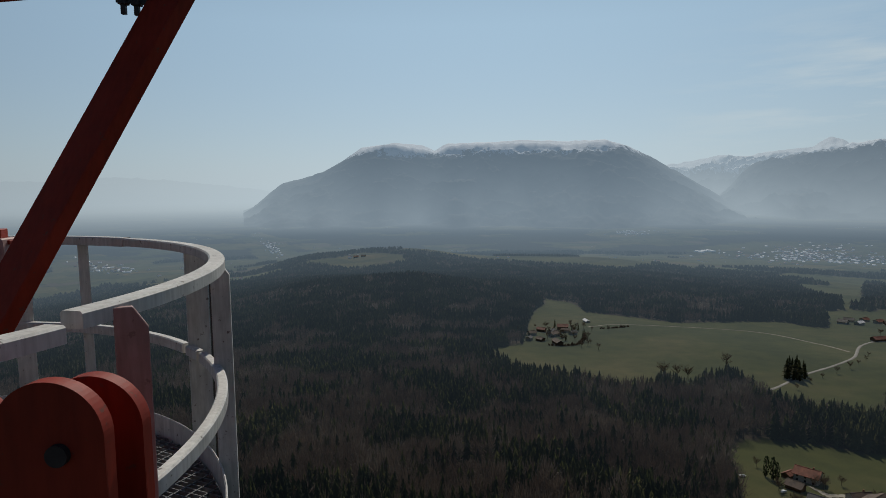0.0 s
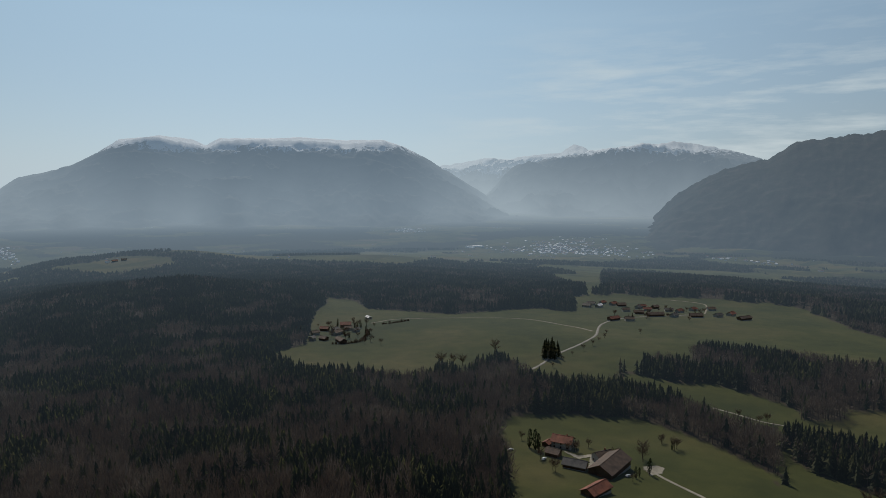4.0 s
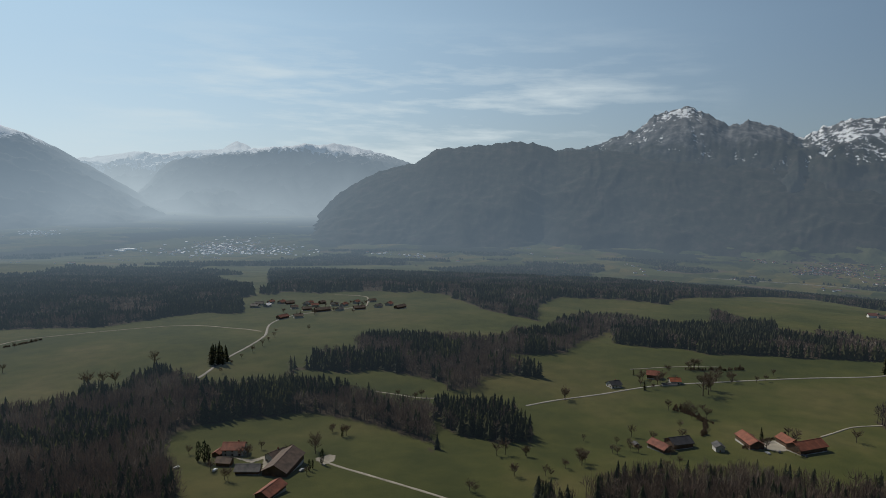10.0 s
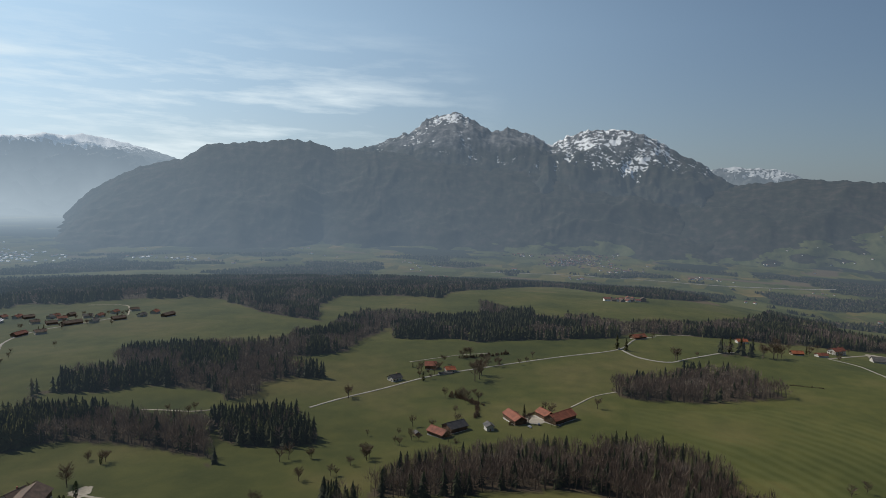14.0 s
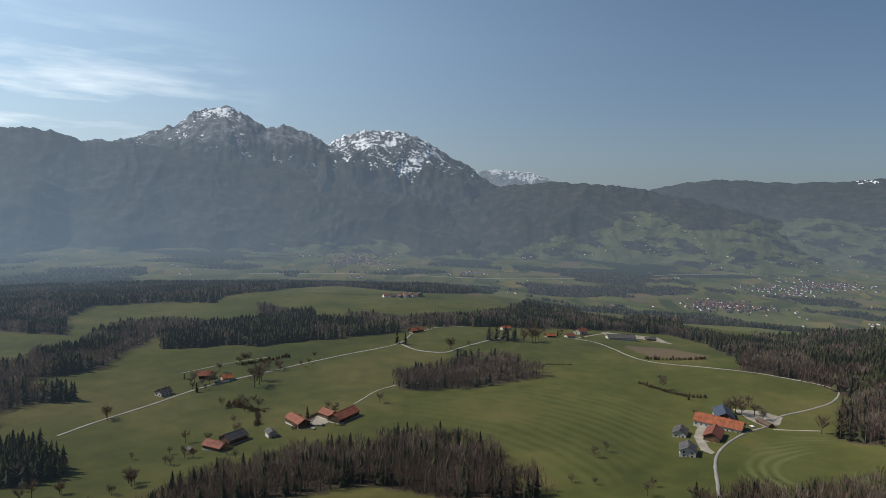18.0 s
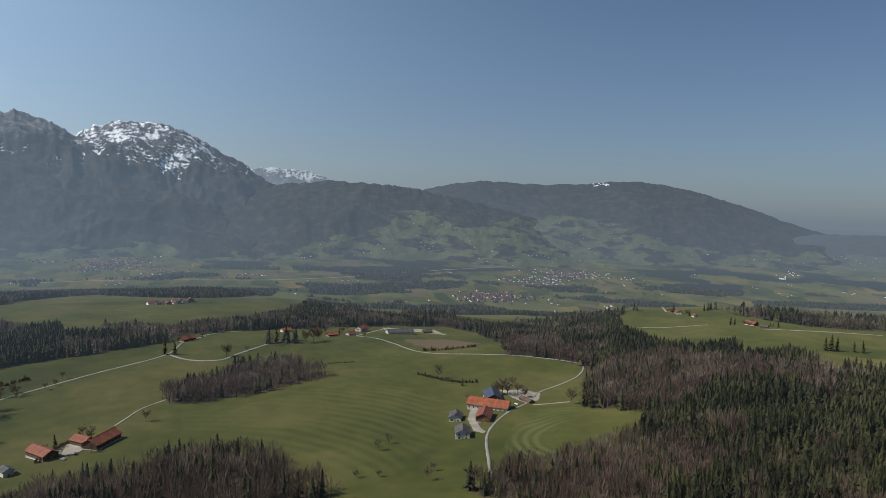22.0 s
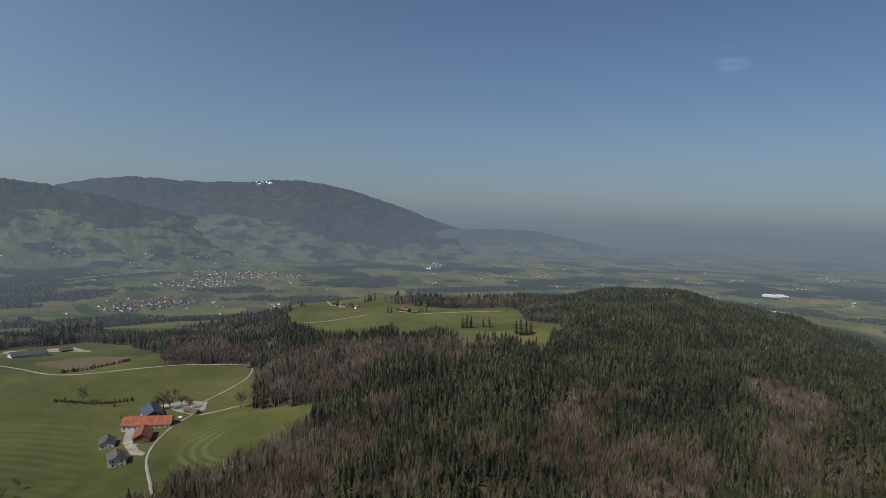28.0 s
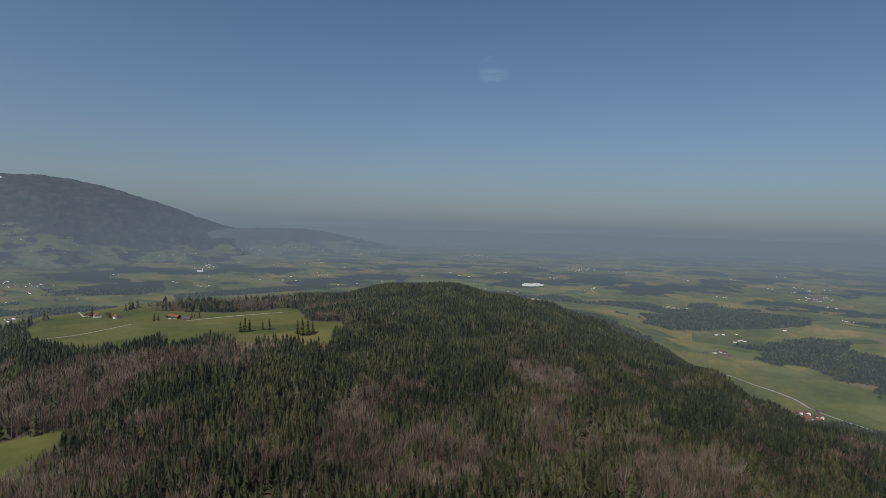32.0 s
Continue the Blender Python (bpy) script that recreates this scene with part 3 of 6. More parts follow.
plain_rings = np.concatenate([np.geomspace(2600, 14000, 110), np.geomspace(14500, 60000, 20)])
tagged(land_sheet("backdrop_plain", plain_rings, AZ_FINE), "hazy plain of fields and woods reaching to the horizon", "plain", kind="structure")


# ---- mountains round the valley ----
SLOPES = []
# upper edge of the meadows as the camera sees it: bearing and elevation angle
MEADOW_AZ = [40, 52, 54, 57, 67.5, 73, 77, 82, 84.5, 85.5, 89.3, 93.3, 95.7, 97.2, 102.5, 103.3, 106, 108.4, 113.4, 114, 118, 122.8, 125, 127.3, 129.4, 137, 146]
MEADOW_EL = [-6.0, -6.5, -5.5, -5.1, -5.2, -4.7, -4.45, -4.15, -4.1, -5.3, -4.7, -5.1, -3.8, -3.1, -2.0, -0.5, -0.4, -1.4, -1.2, -0.7, -0.5, -0.75, -1.6, -2.15, -2.7, -2.35, -2.0]


def mountain(name, label, line, foot, crest, rough, snow, tree, seed, back=1.25, base=-575, clearing=None, flat=0.0, more=None, climb_share=1.0, shelf=0, deep=0):
    az, el = np.array([p[0] for p in line], float), np.array([p[1] for p in line], float)
    na = int((az[-1] - az[0]) / 0.09)
    u = np.linspace(az[0], az[-1], na)
    soft = np.tan(np.radians(np.interp(u, az, el))) * crest
    edge = np.minimum(1, np.minimum(u - az[0], az[-1] - u) / 1.5)
    jag = (fbm(u * 1.1, u * 0 + seed, seed, 5, True) - 0.5) * rough * 0.4 * edge * (1 - 0.6 * flat)
    span = 41
    broad = np.convolve(np.pad(soft, span // 2, mode="edge"), np.ones(span) / span, "valid")
    v = np.concatenate([np.linspace(0, 1, 74), np.linspace(1, 2, 12)[1:]])
    U, V = np.meshgrid(u, v, indexing="ij")
    start = foot * (1 + 0.16 * (fbm(U * 0.28, U * 0 + 2, seed + 23, 2) - 0.5))
    rr = np.where(V <= 1, start + (crest - start) * V, crest * (1 + (back - 1) * (V - 1)))
    x, y = np.sin(np.radians(U)) * rr, np.cos(np.radians(U)) * rr
    W = np.clip(V, 0, 1)
    rise = 0.40 * W**1.5 + 0.60 * smooth(W)
    rise = np.where(W > 0.86, rise * (1 - flat) + flat * (0.93 + 0.5 * (W - 0.86)), rise)
    rise = np.where(V <= 1, rise, 1 - np.abs(V - 1) ** 1.2)
    near_top = np.clip(V, 0, 1) ** 9
    body = base + (broad[:, None] - base) * rise + (soft - broad)[:, None] * np.clip(V, 0, 1) ** 4 * (V <= 1.2) + jag[:, None] * near_top
    across, climb = np.radians(U) * crest, V * math.hypot(crest - foot, 1100)
    bend = (fbm(across / 1500, climb / 1500, seed + 2, 3) - 0.5) * 1500
    spurs = fbm((across + bend) / 1050 + seed, (climb - bend) / 1050, seed + 5, 6, True) - 0.62
    gully = fbm((across - bend) / 330, (climb + bend) / 380, seed + 11, 5, True) - 0.6
    hold = np.where(V <= 1, np.sin(np.pi * np.clip(V, 0, 1) ** 1.25) ** 0.7, 0)
    z = body + hold * (spurs * rough * 1.9 + gully * rough * (0.75 if snow < 9000 else 0.35))
    alt, reach_r = z, rr
    if shelf:
        # the snowy top lies back along the camera's sight lines, so sun reaches it
        back_to = crest + (shelf - crest) * np.clip((np.interp(U, az, el) - 0.5) / 2.0, 0, 1)
        lie_back = np.clip((W - 0.86) / 0.14, 0, 1)
        far_r = np.where(V <= 1, rr + (back_to - crest) * lie_back, rr * back_to / crest)
        x, y, z = x * far_r / rr, y * far_r / rr, z * far_r / rr
    if deep:
        # slide the slope out along the camera's sight lines so that sun reaches it
        far_r = np.where(V <= 1, rr + (deep - crest) * W**2.2, rr * deep / crest)
        x, y, z = x * far_r / rr, y * far_r / rr, z * far_r / rr
    ob = solid(name, placed(x, y, z).reshape(-1, 3), grid_faces(na, len(v), False)[:, ::-1], mountain_material(name, snow, tree), sharp=False)
    # meadows reach up the lower slopes in places
    e = np.degrees(np.arctan2(alt, reach_r))
    reach = np.interp(U, MEADOW_AZ, MEADOW_EL) - e
    store(ob, "field", np.where(reach > 0, np.minimum(reach * 0.2, 0.085), np.maximum(reach * 0.4, -0.4)).ravel())
    pick = np.argwhere((reach > 0.3) & (U > 95) & (V < 0.7) & (alt > -535))
    SLOPES.extend((x[i, j], y[i, j], z[i, j]) for i, j in pick[:: max(1, len(pick) // 70)])
    store(ob, "alt", alt.ravel())
    lie = alt * climb_share + (gully + spurs) * (-900 if climb_share < 1 else -450) - np.clip((330 - alt) * 3, 0, 3000) * (climb_share < 1)
    if more:
        lie = lie + np.interp(U, more[0], more[1])
    if clearing:
        lie = lie + 9200 * ((np.abs(U - clearing[0]) < clearing[1] * fbm(U * 3, V * 30, 5, 2) * 1.6) & (V > 0.90) & (V < 0.985) & (fbm(U * 9, V * 60, 8, 3) > 0.47))
    store(ob, "lie", lie.ravel())
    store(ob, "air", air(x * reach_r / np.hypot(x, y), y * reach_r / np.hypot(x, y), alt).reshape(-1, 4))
    return tagged(ob, label, "mountain", kind="structure")


mountain("backdrop_far_range", "faint blue mountain range in the haze", [(-46, 0.5), (-36, 0.63), (-33.2, 0.61), (-29.4, 0.9), (-26.9, 0.84), (-24.4, 0.64), (-19.1, 0.02), (-14.4, -0.68), (-10, -1)], 24000, 33000, 300, 9600, 300, 3)
mountain("backdrop_table_mountain", "broad table mountain with a snow-dusted plateau", [(-18.7, -2.4), (-16.3, -0.41), (-15.3, 0.31), (-12.4, 1.03), (-10.4, 2.0), (-8.4, 3.38), (-5.4, 3.81), (-2.9, 3.54), (-1.9, 3.03), (-0.8, 3.67), (2.7, 3.77), (6.2, 3.9), (9.7, 3.72), (13.0, 3.78), (14.9, 3.2), (17.3, 1.99), (19.5, 0.62), (21.5, -0.58), (23.5, -1.9), (26.5, -3.2), (29.5, -4.2)], 8000, 13000, 140, 3960, 800, 11, flat=0.95, climb_share=4.0, shelf=26000)
mountain("backdrop_snow_peaks", "bright snow peaks beyond the valley gap", [(16.5, 0.5), (18.2, 1.49), (20.8, 1.85), (24.6, 2.11), (26.6, 2.49), (28.9, 2.54), (30.0, 3.35), (30.8, 3.14), (31.5, 2.43), (34, 1.5)], 12500, 18500, 330, 2000, 100, 21, flat=0.75, climb_share=2.0, shelf=34000)
mountain("backdrop_snow_ridge", "dark ridge with snow along its crest", [(20.5, -2.6), (23.0, -0.62), (25.0, 1.57), (27.1, 1.94), (31.1, 2.72), (34.1, 3.09), (38.6, 3.34), (41.0, 3.04), (43.9, 2.25), (46.7, 1.29), (50, 0.5)], 10500, 15000, 300, 3550, 700, 31, flat=0.7, climb_share=3.0, shelf=20000)
mountain("backdrop_wooded_mountain", "dark wooded mountain above the valley", [(35.2, -4.5), (37.0, -2.75), (38.9, -0.8), (41.9, 0.95), (45.4, 1.95), (47.4, 3.18), (50.9, 3.57), (54.3, 3.99), (56.2, 3.86), (58.2, 3.2), (60.5, 3.3), (64, 3.2), (70, 2.5), (78, 1.8), (86, 0.6), (92, -1.5), (98, -4.4)], 5700, 7400, 120, 9600, 1500, 41, deep=11000)
mountain("backdrop_rocky_peaks", "twin rocky peaks with patches of snow", [(53, 1.5), (55.5, 2.78), (58.5, 3.24), (60.5, 3.46), (65.0, 5.24), (66.0, 6.1), (68.7, 6.99), (70.5, 6.19), (72.0, 5.39), (73.4, 5.6), (75.9, 5.05), (77.3, 4.34), (78.7, 5.08), (81.4, 5.84), (84.1, 5.46), (85.5, 5.09), (87.2, 4.08), (90.2, 2.61), (91.9, 1.4), (95, 0)], 6800, 8600, 230, 2030, 840, 51, climb_share=0.16, more=([60, 74, 77, 86, 90], [90, 90, 150, 150, 80]), deep=15000)
mountain("backdrop_far_snow_peaks", "distant snowy peaks behind a saddle", [(88, 1.2), (90.2, 2.3), (92.2, 2.72), (95.2, 2.57), (96.8, 2.04), (100, 1.0)], 15000, 19000, 300, 2330, 500, 61, deep=24000)
mountain("backdrop_front_hill", "dark wooded foothill of the mountains", [(63, -2), (67.1, -0.62), (74.5, 0.42), (83.2, 0.57), (92.3, 1.21), (97.3, 1.77), (103.3, 1.65), (108.2, 0.85), (115.1, -0.54), (119.4, -1.47), (124, -3.2), (128, -4.5)], 5900, 7600, 110, 9600, 2500, 71, deep=12000)
mountain("backdrop_long_hill", "long wooded hill with a bright clearing on top", [(99, 0), (102.4, 0.86), (105.8, 1.44), (108.1, 2.02), (110.9, 2.39), (116.2, 2.27), (119.9, 2.41), (121.9, 2.68), (124.2, 2.86), (127.0, 2.45), (128.9, 2.11), (132.6, 1.04), (136.2, -0.22), (138.8, -1.01), (142, -2), (146, -3.2)], 7200, 10500, 110, 9600, 2500, 81, clearing=(121.2, 0.95), deep=19000)

mountain("backdrop_low_hills", "low wooded hills fading into the haze", [(131, -3.0), (135, -1.5), (138, -0.95), (141, -0.8), (144.4, -0.78), (147, -1.1), (150, -1.7), (153, -2.3), (157, -3.1)], 9800, 13500, 60, 9600, 2500, 91)


# ---- woods ----
def spruce_shape(tiers, sides, seed, slim=1.0):
    """One spruce, 1 m high: stacked ragged skirts of drooping boughs that narrow to a thin top."""
    rng = np.random.default_rng(seed)
    vs, fs = [], []
    for k in range(tiers):
        f = k / tiers
        z0 = 0.08 + 0.86 * f ** 0.9
        z1 = min(1.0, z0 + 1.3 * 0.86 / tiers + 0.02)
        rad = slim * (0.122 * (1 - f) ** 0.85 + 0.008)
        n, turn = len(vs), rng.random() * 6.28
        vs.append((rng.normal(0, 0.004), rng.normal(0, 0.004), z1))
        for s in range(sides):
            w = turn + (s + rng.uniform(-0.25, 0.25)) * 6.2832 / sides
            q = rad * (rng.uniform(1.0, 1.45) if s % 2 else rng.uniform(0.5, 0.8))
            vs.append((math.cos(w) * q, math.sin(w) * q, z0 + (rng.uniform(-0.035, 0.0) if s % 2 else rng.uniform(0.01, 0.05))))
        fs.extend((n, n + 1 + s, n + 1 + (s + 1) % sides) for s in range(sides) if tiers < 4 or rng.random() > 0.12)
    if tiers >= 4:
        n = len(vs)
        vs.extend([(0, 0, 1.0), (0.05, 0, 0.02), (-0.025, 0.043, 0.02), (-0.025, -0.043, 0.02)])
        fs.extend([(n, n + 1, n + 2), (n, n + 2, n + 3), (n, n + 3, n + 1)])
    return np.array(vs), np.array(fs)


def bare_shape(twigs, seed, width):
    """One leafless tree, 1 m high: a tapered trunk and a high dome of fine upright twigs."""
    rng = np.random.default_rng(seed)
    vs, fs = [], []

    def sliver(p, q, w):
        p, q = np.array(p, float), np.array(q, float)
        d = np.cross(q - p, rng.normal(size=3))
        d = d / (np.linalg.norm(d) + 1e-6) * w
        n = len(vs)
        vs.extend([p - d, p + d, q])
        fs.append((n, n + 1, n + 2))

    sliver((0, 0, 0), (0.01, 0, 0.85), 0.013)
    sliver((0, 0, 0), (-0.01, 0, 0.8), 0.011)
    low = rng.uniform(0.26, 0.38)
    for k in range(twigs):
        w, out = rng.uniform(0, 6.28), 0.26 * rng.random() ** 0.55
        top = low + (1.0 - low) * math.sqrt(max(0.02, 1 - (out / 0.28) ** 2))
        z = low + (top - low) * rng.random() ** 0.55
        tip = np.array((math.cos(w) * out, math.sin(w) * out, z))
        heart = np.array((0, 0, low * 0.9))
        root = heart + (tip - heart) * rng.uniform(0.5, 0.75) + rng.normal(size=3) * 0.02
        sliver(root, tip, width * rng.uniform(0.6, 1.3))
    return np.array(vs, float), np.array(fs)


def planted(name, shapes, x, y, height, mat, far, rng, sink=0.3, fat=1.0):
    """Many trees of a wood in one mesh; each is a loose piece of its own."""
    if len(x) == 0:
        return None
    z = land(x, y) - sink
    base = placed(x, y, z)
    k = shrink(np.hypot(x, y))
    vs, fs, ids, n0 = [], [], [], 0
    kind = rng.integers(0, len(shapes), len(x))
    for s, (sv, sf) in enumerate(shapes):
        pick = np.nonzero(kind == s)[0]
        if len(pick) == 0:
            continue
        w = rng.uniform(0, 6.2832, len(pick))
        h = height[pick] * k[pick]
        wide = h * fat * rng.uniform(0.85, 1.25, len(pick))
        c, sn = np.cos(w)[:, None], np.sin(w)[:, None]
        px_, py_ = sv[None, :, 0] * wide[:, None], sv[None, :, 1] * wide[:, None]
        lean = rng.normal(0, 0.012, (len(pick), 2))
        zz = sv[None, :, 2] * h[:, None]
        vx = px_ * c - py_ * sn + lean[:, :1] * zz + base[pick, 0:1]
        vy = px_ * sn + py_ * c + lean[:, 1:] * zz + base[pick, 1:2]
        vs.append(np.stack([vx, vy, zz + base[pick, 2:3]], -1).reshape(-1, 3))
        fs.append((sf[None] + (np.arange(len(pick)) * len(sv))[:, None, None] + n0).reshape(-1, 3))
        ids.append(np.repeat(pick, len(sv)))
        n0 += len(pick) * len(sv)
    ob = solid(name, np.concatenate(vs), np.concatenate(fs), mat)
    ids = np.concatenate(ids)
    store(ob, "kin", np.clip(0.55 * rng.random(len(x)) + 1.5 * (fbm(x / 26, y / 26, 83, 3) - 0.5) + 0.22, 0, 1)[ids])
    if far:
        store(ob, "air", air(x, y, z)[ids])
    return ob


def scatter(r0, r1, step, rng, a0=-44, a1=199):
    n = int(r1 // step) + 1
    gx, gy = np.meshgrid(np.arange(-n, n + 1) * step, np.arange(-n, n + 1) * step)
    gx, gy = gx.ravel(), gy.ravel()
    r = np.hypot(gx, gy)
    a = (np.degrees(np.arctan2(gx, gy)) + 90) % 360 - 90
    ok = (r > r0) & (r < r1) & (a > a0) & (a < a1)
    gx, gy = gx[ok], gy[ok]
    return gx + rng.uniform(-0.45, 0.45, len(gx)) * step, gy + rng.uniform(-0.45, 0.45, len(gx)) * step


def leafless(x, y):
    """Where broadleaved trees stand among the spruces."""
    a = np.degrees(np.arctan2(x, y)) % 360
    r = np.hypot(x, y)
    share = np.interp(a, [0, 25, 60, 118, 128, 150, 200, 340, 360], [0.03, 0.05, 0.0, -0.03, -0.11, -0.15, -0.12, 0.03, 0.03])
    share = share + np.where(a < 62, 0.08, 0.24) * ((a > 25) & (a < 117) & (r < 640)) + 0.20 * ((a > 80) & (a < 110) & (r < 860))
    share = share + 0.20 * ((a > 108) & (a < 128) & (r < 530)) - (0.10 - 0.12 * ((a > 50) & (a < 122))) * np.clip((r - 800) / 300, 0, 1)
    share = share - 0.6 * inside(x, y, WOODS["grove_d"]) - 0.14 * inside(x, y, OLD_SPRUCES) + 0.25 * inside(x, y, WOODS["behind_glade"])
    for ring in BEECHES.values():
        share = share + 0.42 * inside(x, y, ring)
    return fbm(x / 48, y / 48, 61, 4) + share > 0.51

rng = np.random.default_rng(7)
# "_far" woods, from 275 m outwards, have haze painted in as emission
BANDS = [
    (12, 275, 8.5, [spruce_shape(4, 6, s) for s in range(6)], [bare_shape(26, s, 0.011) for s in range(4)], ""),
    (275, 480, 4.7, [spruce_shape(9, 8, s) for s in range(8)], [bare_shape(64, s, 0.0062) for s in range(8)], "_far"),
    (480, 700, 4.9, [spruce_shape(7, 7, s) for s in range(8)], [bare_shape(46, s, 0.0085) for s in range(8)], "_far"),
    (700, 900, 5.2, [spruce_shape(4, 6, s) for s in range(8)], [bare_shape(32, s, 0.011) for s in range(8)], "_far"),
    (900, 1300, 6.0, [spruce_shape(3, 6, s, 1.1) for s in range(6)], [bare_shape(18, s, 0.018) for s in range(5)], "_far"),
    (1300, 2500, 9.5, [spruce_shape(2, 5, s, 1.5) for s in range(4)], [bare_shape(10, s, 0.034) for s in range(4)], "_far"),
    (2500, 5200, 17.0, [spruce_shape(1, 5, s, 2.2) for s in range(4)], [bare_shape(4, s, 0.09) for s in range(3)], "_far"),
]
for r0, r1, step, cones, crowns, far in BANDS:
    x, y = scatter(r0, r1, step, rng)
    ok = wooded(x, y) & ((fbm(x / 19, y / 19, 91, 2) > 0.27) | (np.hypot(x, y) > 480))
    x, y = x[ok], y[ok]
    bare = leafless(x, y) ^ (rng.random(len(x)) < np.where(np.hypot(x, y) < 500, 0.16, 0.08))
    tall = 12 + 13 * fbm(x / 45, y / 45, 71, 3) + rng.uniform(-3.5, 3.5, len(x))
    # the old spruce wood towards the sun stands taller
    tall = tall * np.where((x < 0.6 * y) & (np.hypot(x, y) < 640), 1.2, 1.0)
    if r0 >= 700:
        tall = 15 + 7 * fbm(x / 90, y / 90, 71, 3) + rng.uniform(-2, 2, len(x))
    # trees before the glade farms stand taller, to cover grass from the camera
    bearing = np.degrees(np.arctan2(x, y))
    tall = tall * np.where((bearing > 118) & (bearing < 146) & (np.hypot(x, y) > 560) & (np.hypot(x, y) < 1000), 1.22, 1.0)
    if r0 >= 2500:
        tall = tall * 0.8
    fat = 1.15 if r1 < 3000 else 1.5
    for flag, shapes, key, lab in ((False, cones, "spruce", "dense dark green spruce wood on the hillside"), (True, crowns, "bare", "leafless grey-brown broadleaved trees of the wood")):
        s = bare == flag
        ob = planted(key + "_wood", shapes, x[s], y[s], tall[s] * (0.96 if flag else (0.92 if r0 < 480 else 1.0)), MAT[key + "_wood" + far], bool(far), rng, fat=fat * (1.2 if flag else 1.28))
        if ob:
            tagged(ob, lab, "forest", kind="stuff")


# ---- roads, yards and mown fields ----
MAT["asphalt"] = paint("asphalt", (0.24, 0.225, 0.20), 0.9, 0.18, 0.3, 0.2)
MAT["gravel"] = paint("gravel", (0.27, 0.245, 0.20), 0.95, 0.25, 0.5, 0.15)
MAT["asphalt_far"] = paint("asphalt_far", (0.24, 0.225, 0.20), 0.9, 0.2, 0.1, 0.2, far=True)
MAT["gravel_far"] = paint("gravel_far", (0.27, 0.245, 0.20), 0.95, 0.25, 0.1, 0.15, far=True)


def curve_through(pts, step):
    """Points every few metres on a smooth line through the given ones."""
    p = np.array([pts[0], *pts, pts[-1]], float)
    out = []
    for a, b, c, d in zip(p, p[1:], p[2:], p[3:]):
        n = max(2, int(np.hypot(*(c - b)) / step))
        t = np.linspace(0, 1, n, endpoint=False)[:, None]
        out.append(0.5 * (2 * b + (c - a) * t + (2 * a - 5 * b + 4 * c - d) * t**2 + (3 * b - a - 3 * c + d) * t**3))
    out.append(p[-1][None])
    return np.concatenate(out)


def road(name, pts, width, mat):
    line = curve_through(pts, 6)
    width *= 0.43 if np.hypot(*line.mean(0)) < 850 else 0.62
    way = np.gradient(line, axis=0)
    side = np.stack([-way[:, 1], way[:, 0]], 1) / (np.hypot(way[:, 0], way[:, 1])[:, None] + 1e-6)
    rough = 0.5 + 0.06 * np.sin(np.arange(len(line)) * 1.7)[:, None]
    rows = [line + side * width * (rough + 0.12), line + side * width * rough, line, line - side * width * rough, line - side * width * (rough + 0.12)]
    lift = (-0.25, 0.1, 0.16, 0.1, -0.25)
    far = np.hypot(line[:, 0], line[:, 1]).max() > 1500
    vs = []
    for row, up in zip(rows, lift):
        z = land(row[:, 0], row[:, 1]) + up + 0.25 + (0.8 if far else 0)
        vs.append(placed(row[:, 0], row[:, 1], z))
    ob = solid(name, np.stack(vs, 1).reshape(-1, 3), grid_faces(len(line), 5, False), MAT[mat + ("_far" if far else "")], sharp=False)
    if far:
        store(ob, "air", np.repeat(air(line[:, 0], line[:, 1], land(line[:, 0], line[:, 1])), 5, 0))
    return tagged(ob, "pale narrow country road winding over the land", "road", kind="structure")


def draped(name, ring, step, lift, mat):
    """A patch of ground that follows the land inside a ring."""
    xs, ys = [p[0] for p in ring], [p[1] for p in ring]
    gx, gy = np.arange(min(xs), max(xs) + step, step), np.arange(min(ys), max(ys) + step, step)
    X, Y = np.meshgrid(gx, gy, indexing="ij")
    q = grid_faces(len(gx), len(gy), False)
    keep = inside(X.ravel()[q].mean(1), Y.ravel()[q].mean(1), ring)
    q = q[keep]
    used, back = np.unique(q, return_inverse=True)
    x, y = X.ravel()[used], Y.ravel()[used]
    ob = solid(name, placed(x, y, land(x, y) + lift), back.reshape(q.shape), mat, sharp=False)
    return ob, x, y


def yard(name, ring):
    ob, x, y = draped(name, ring, 1.0, 0.28, MAT["gravel"])
    return tagged(ob, "pale gravel yard between the farm buildings", "yard", kind="structure")


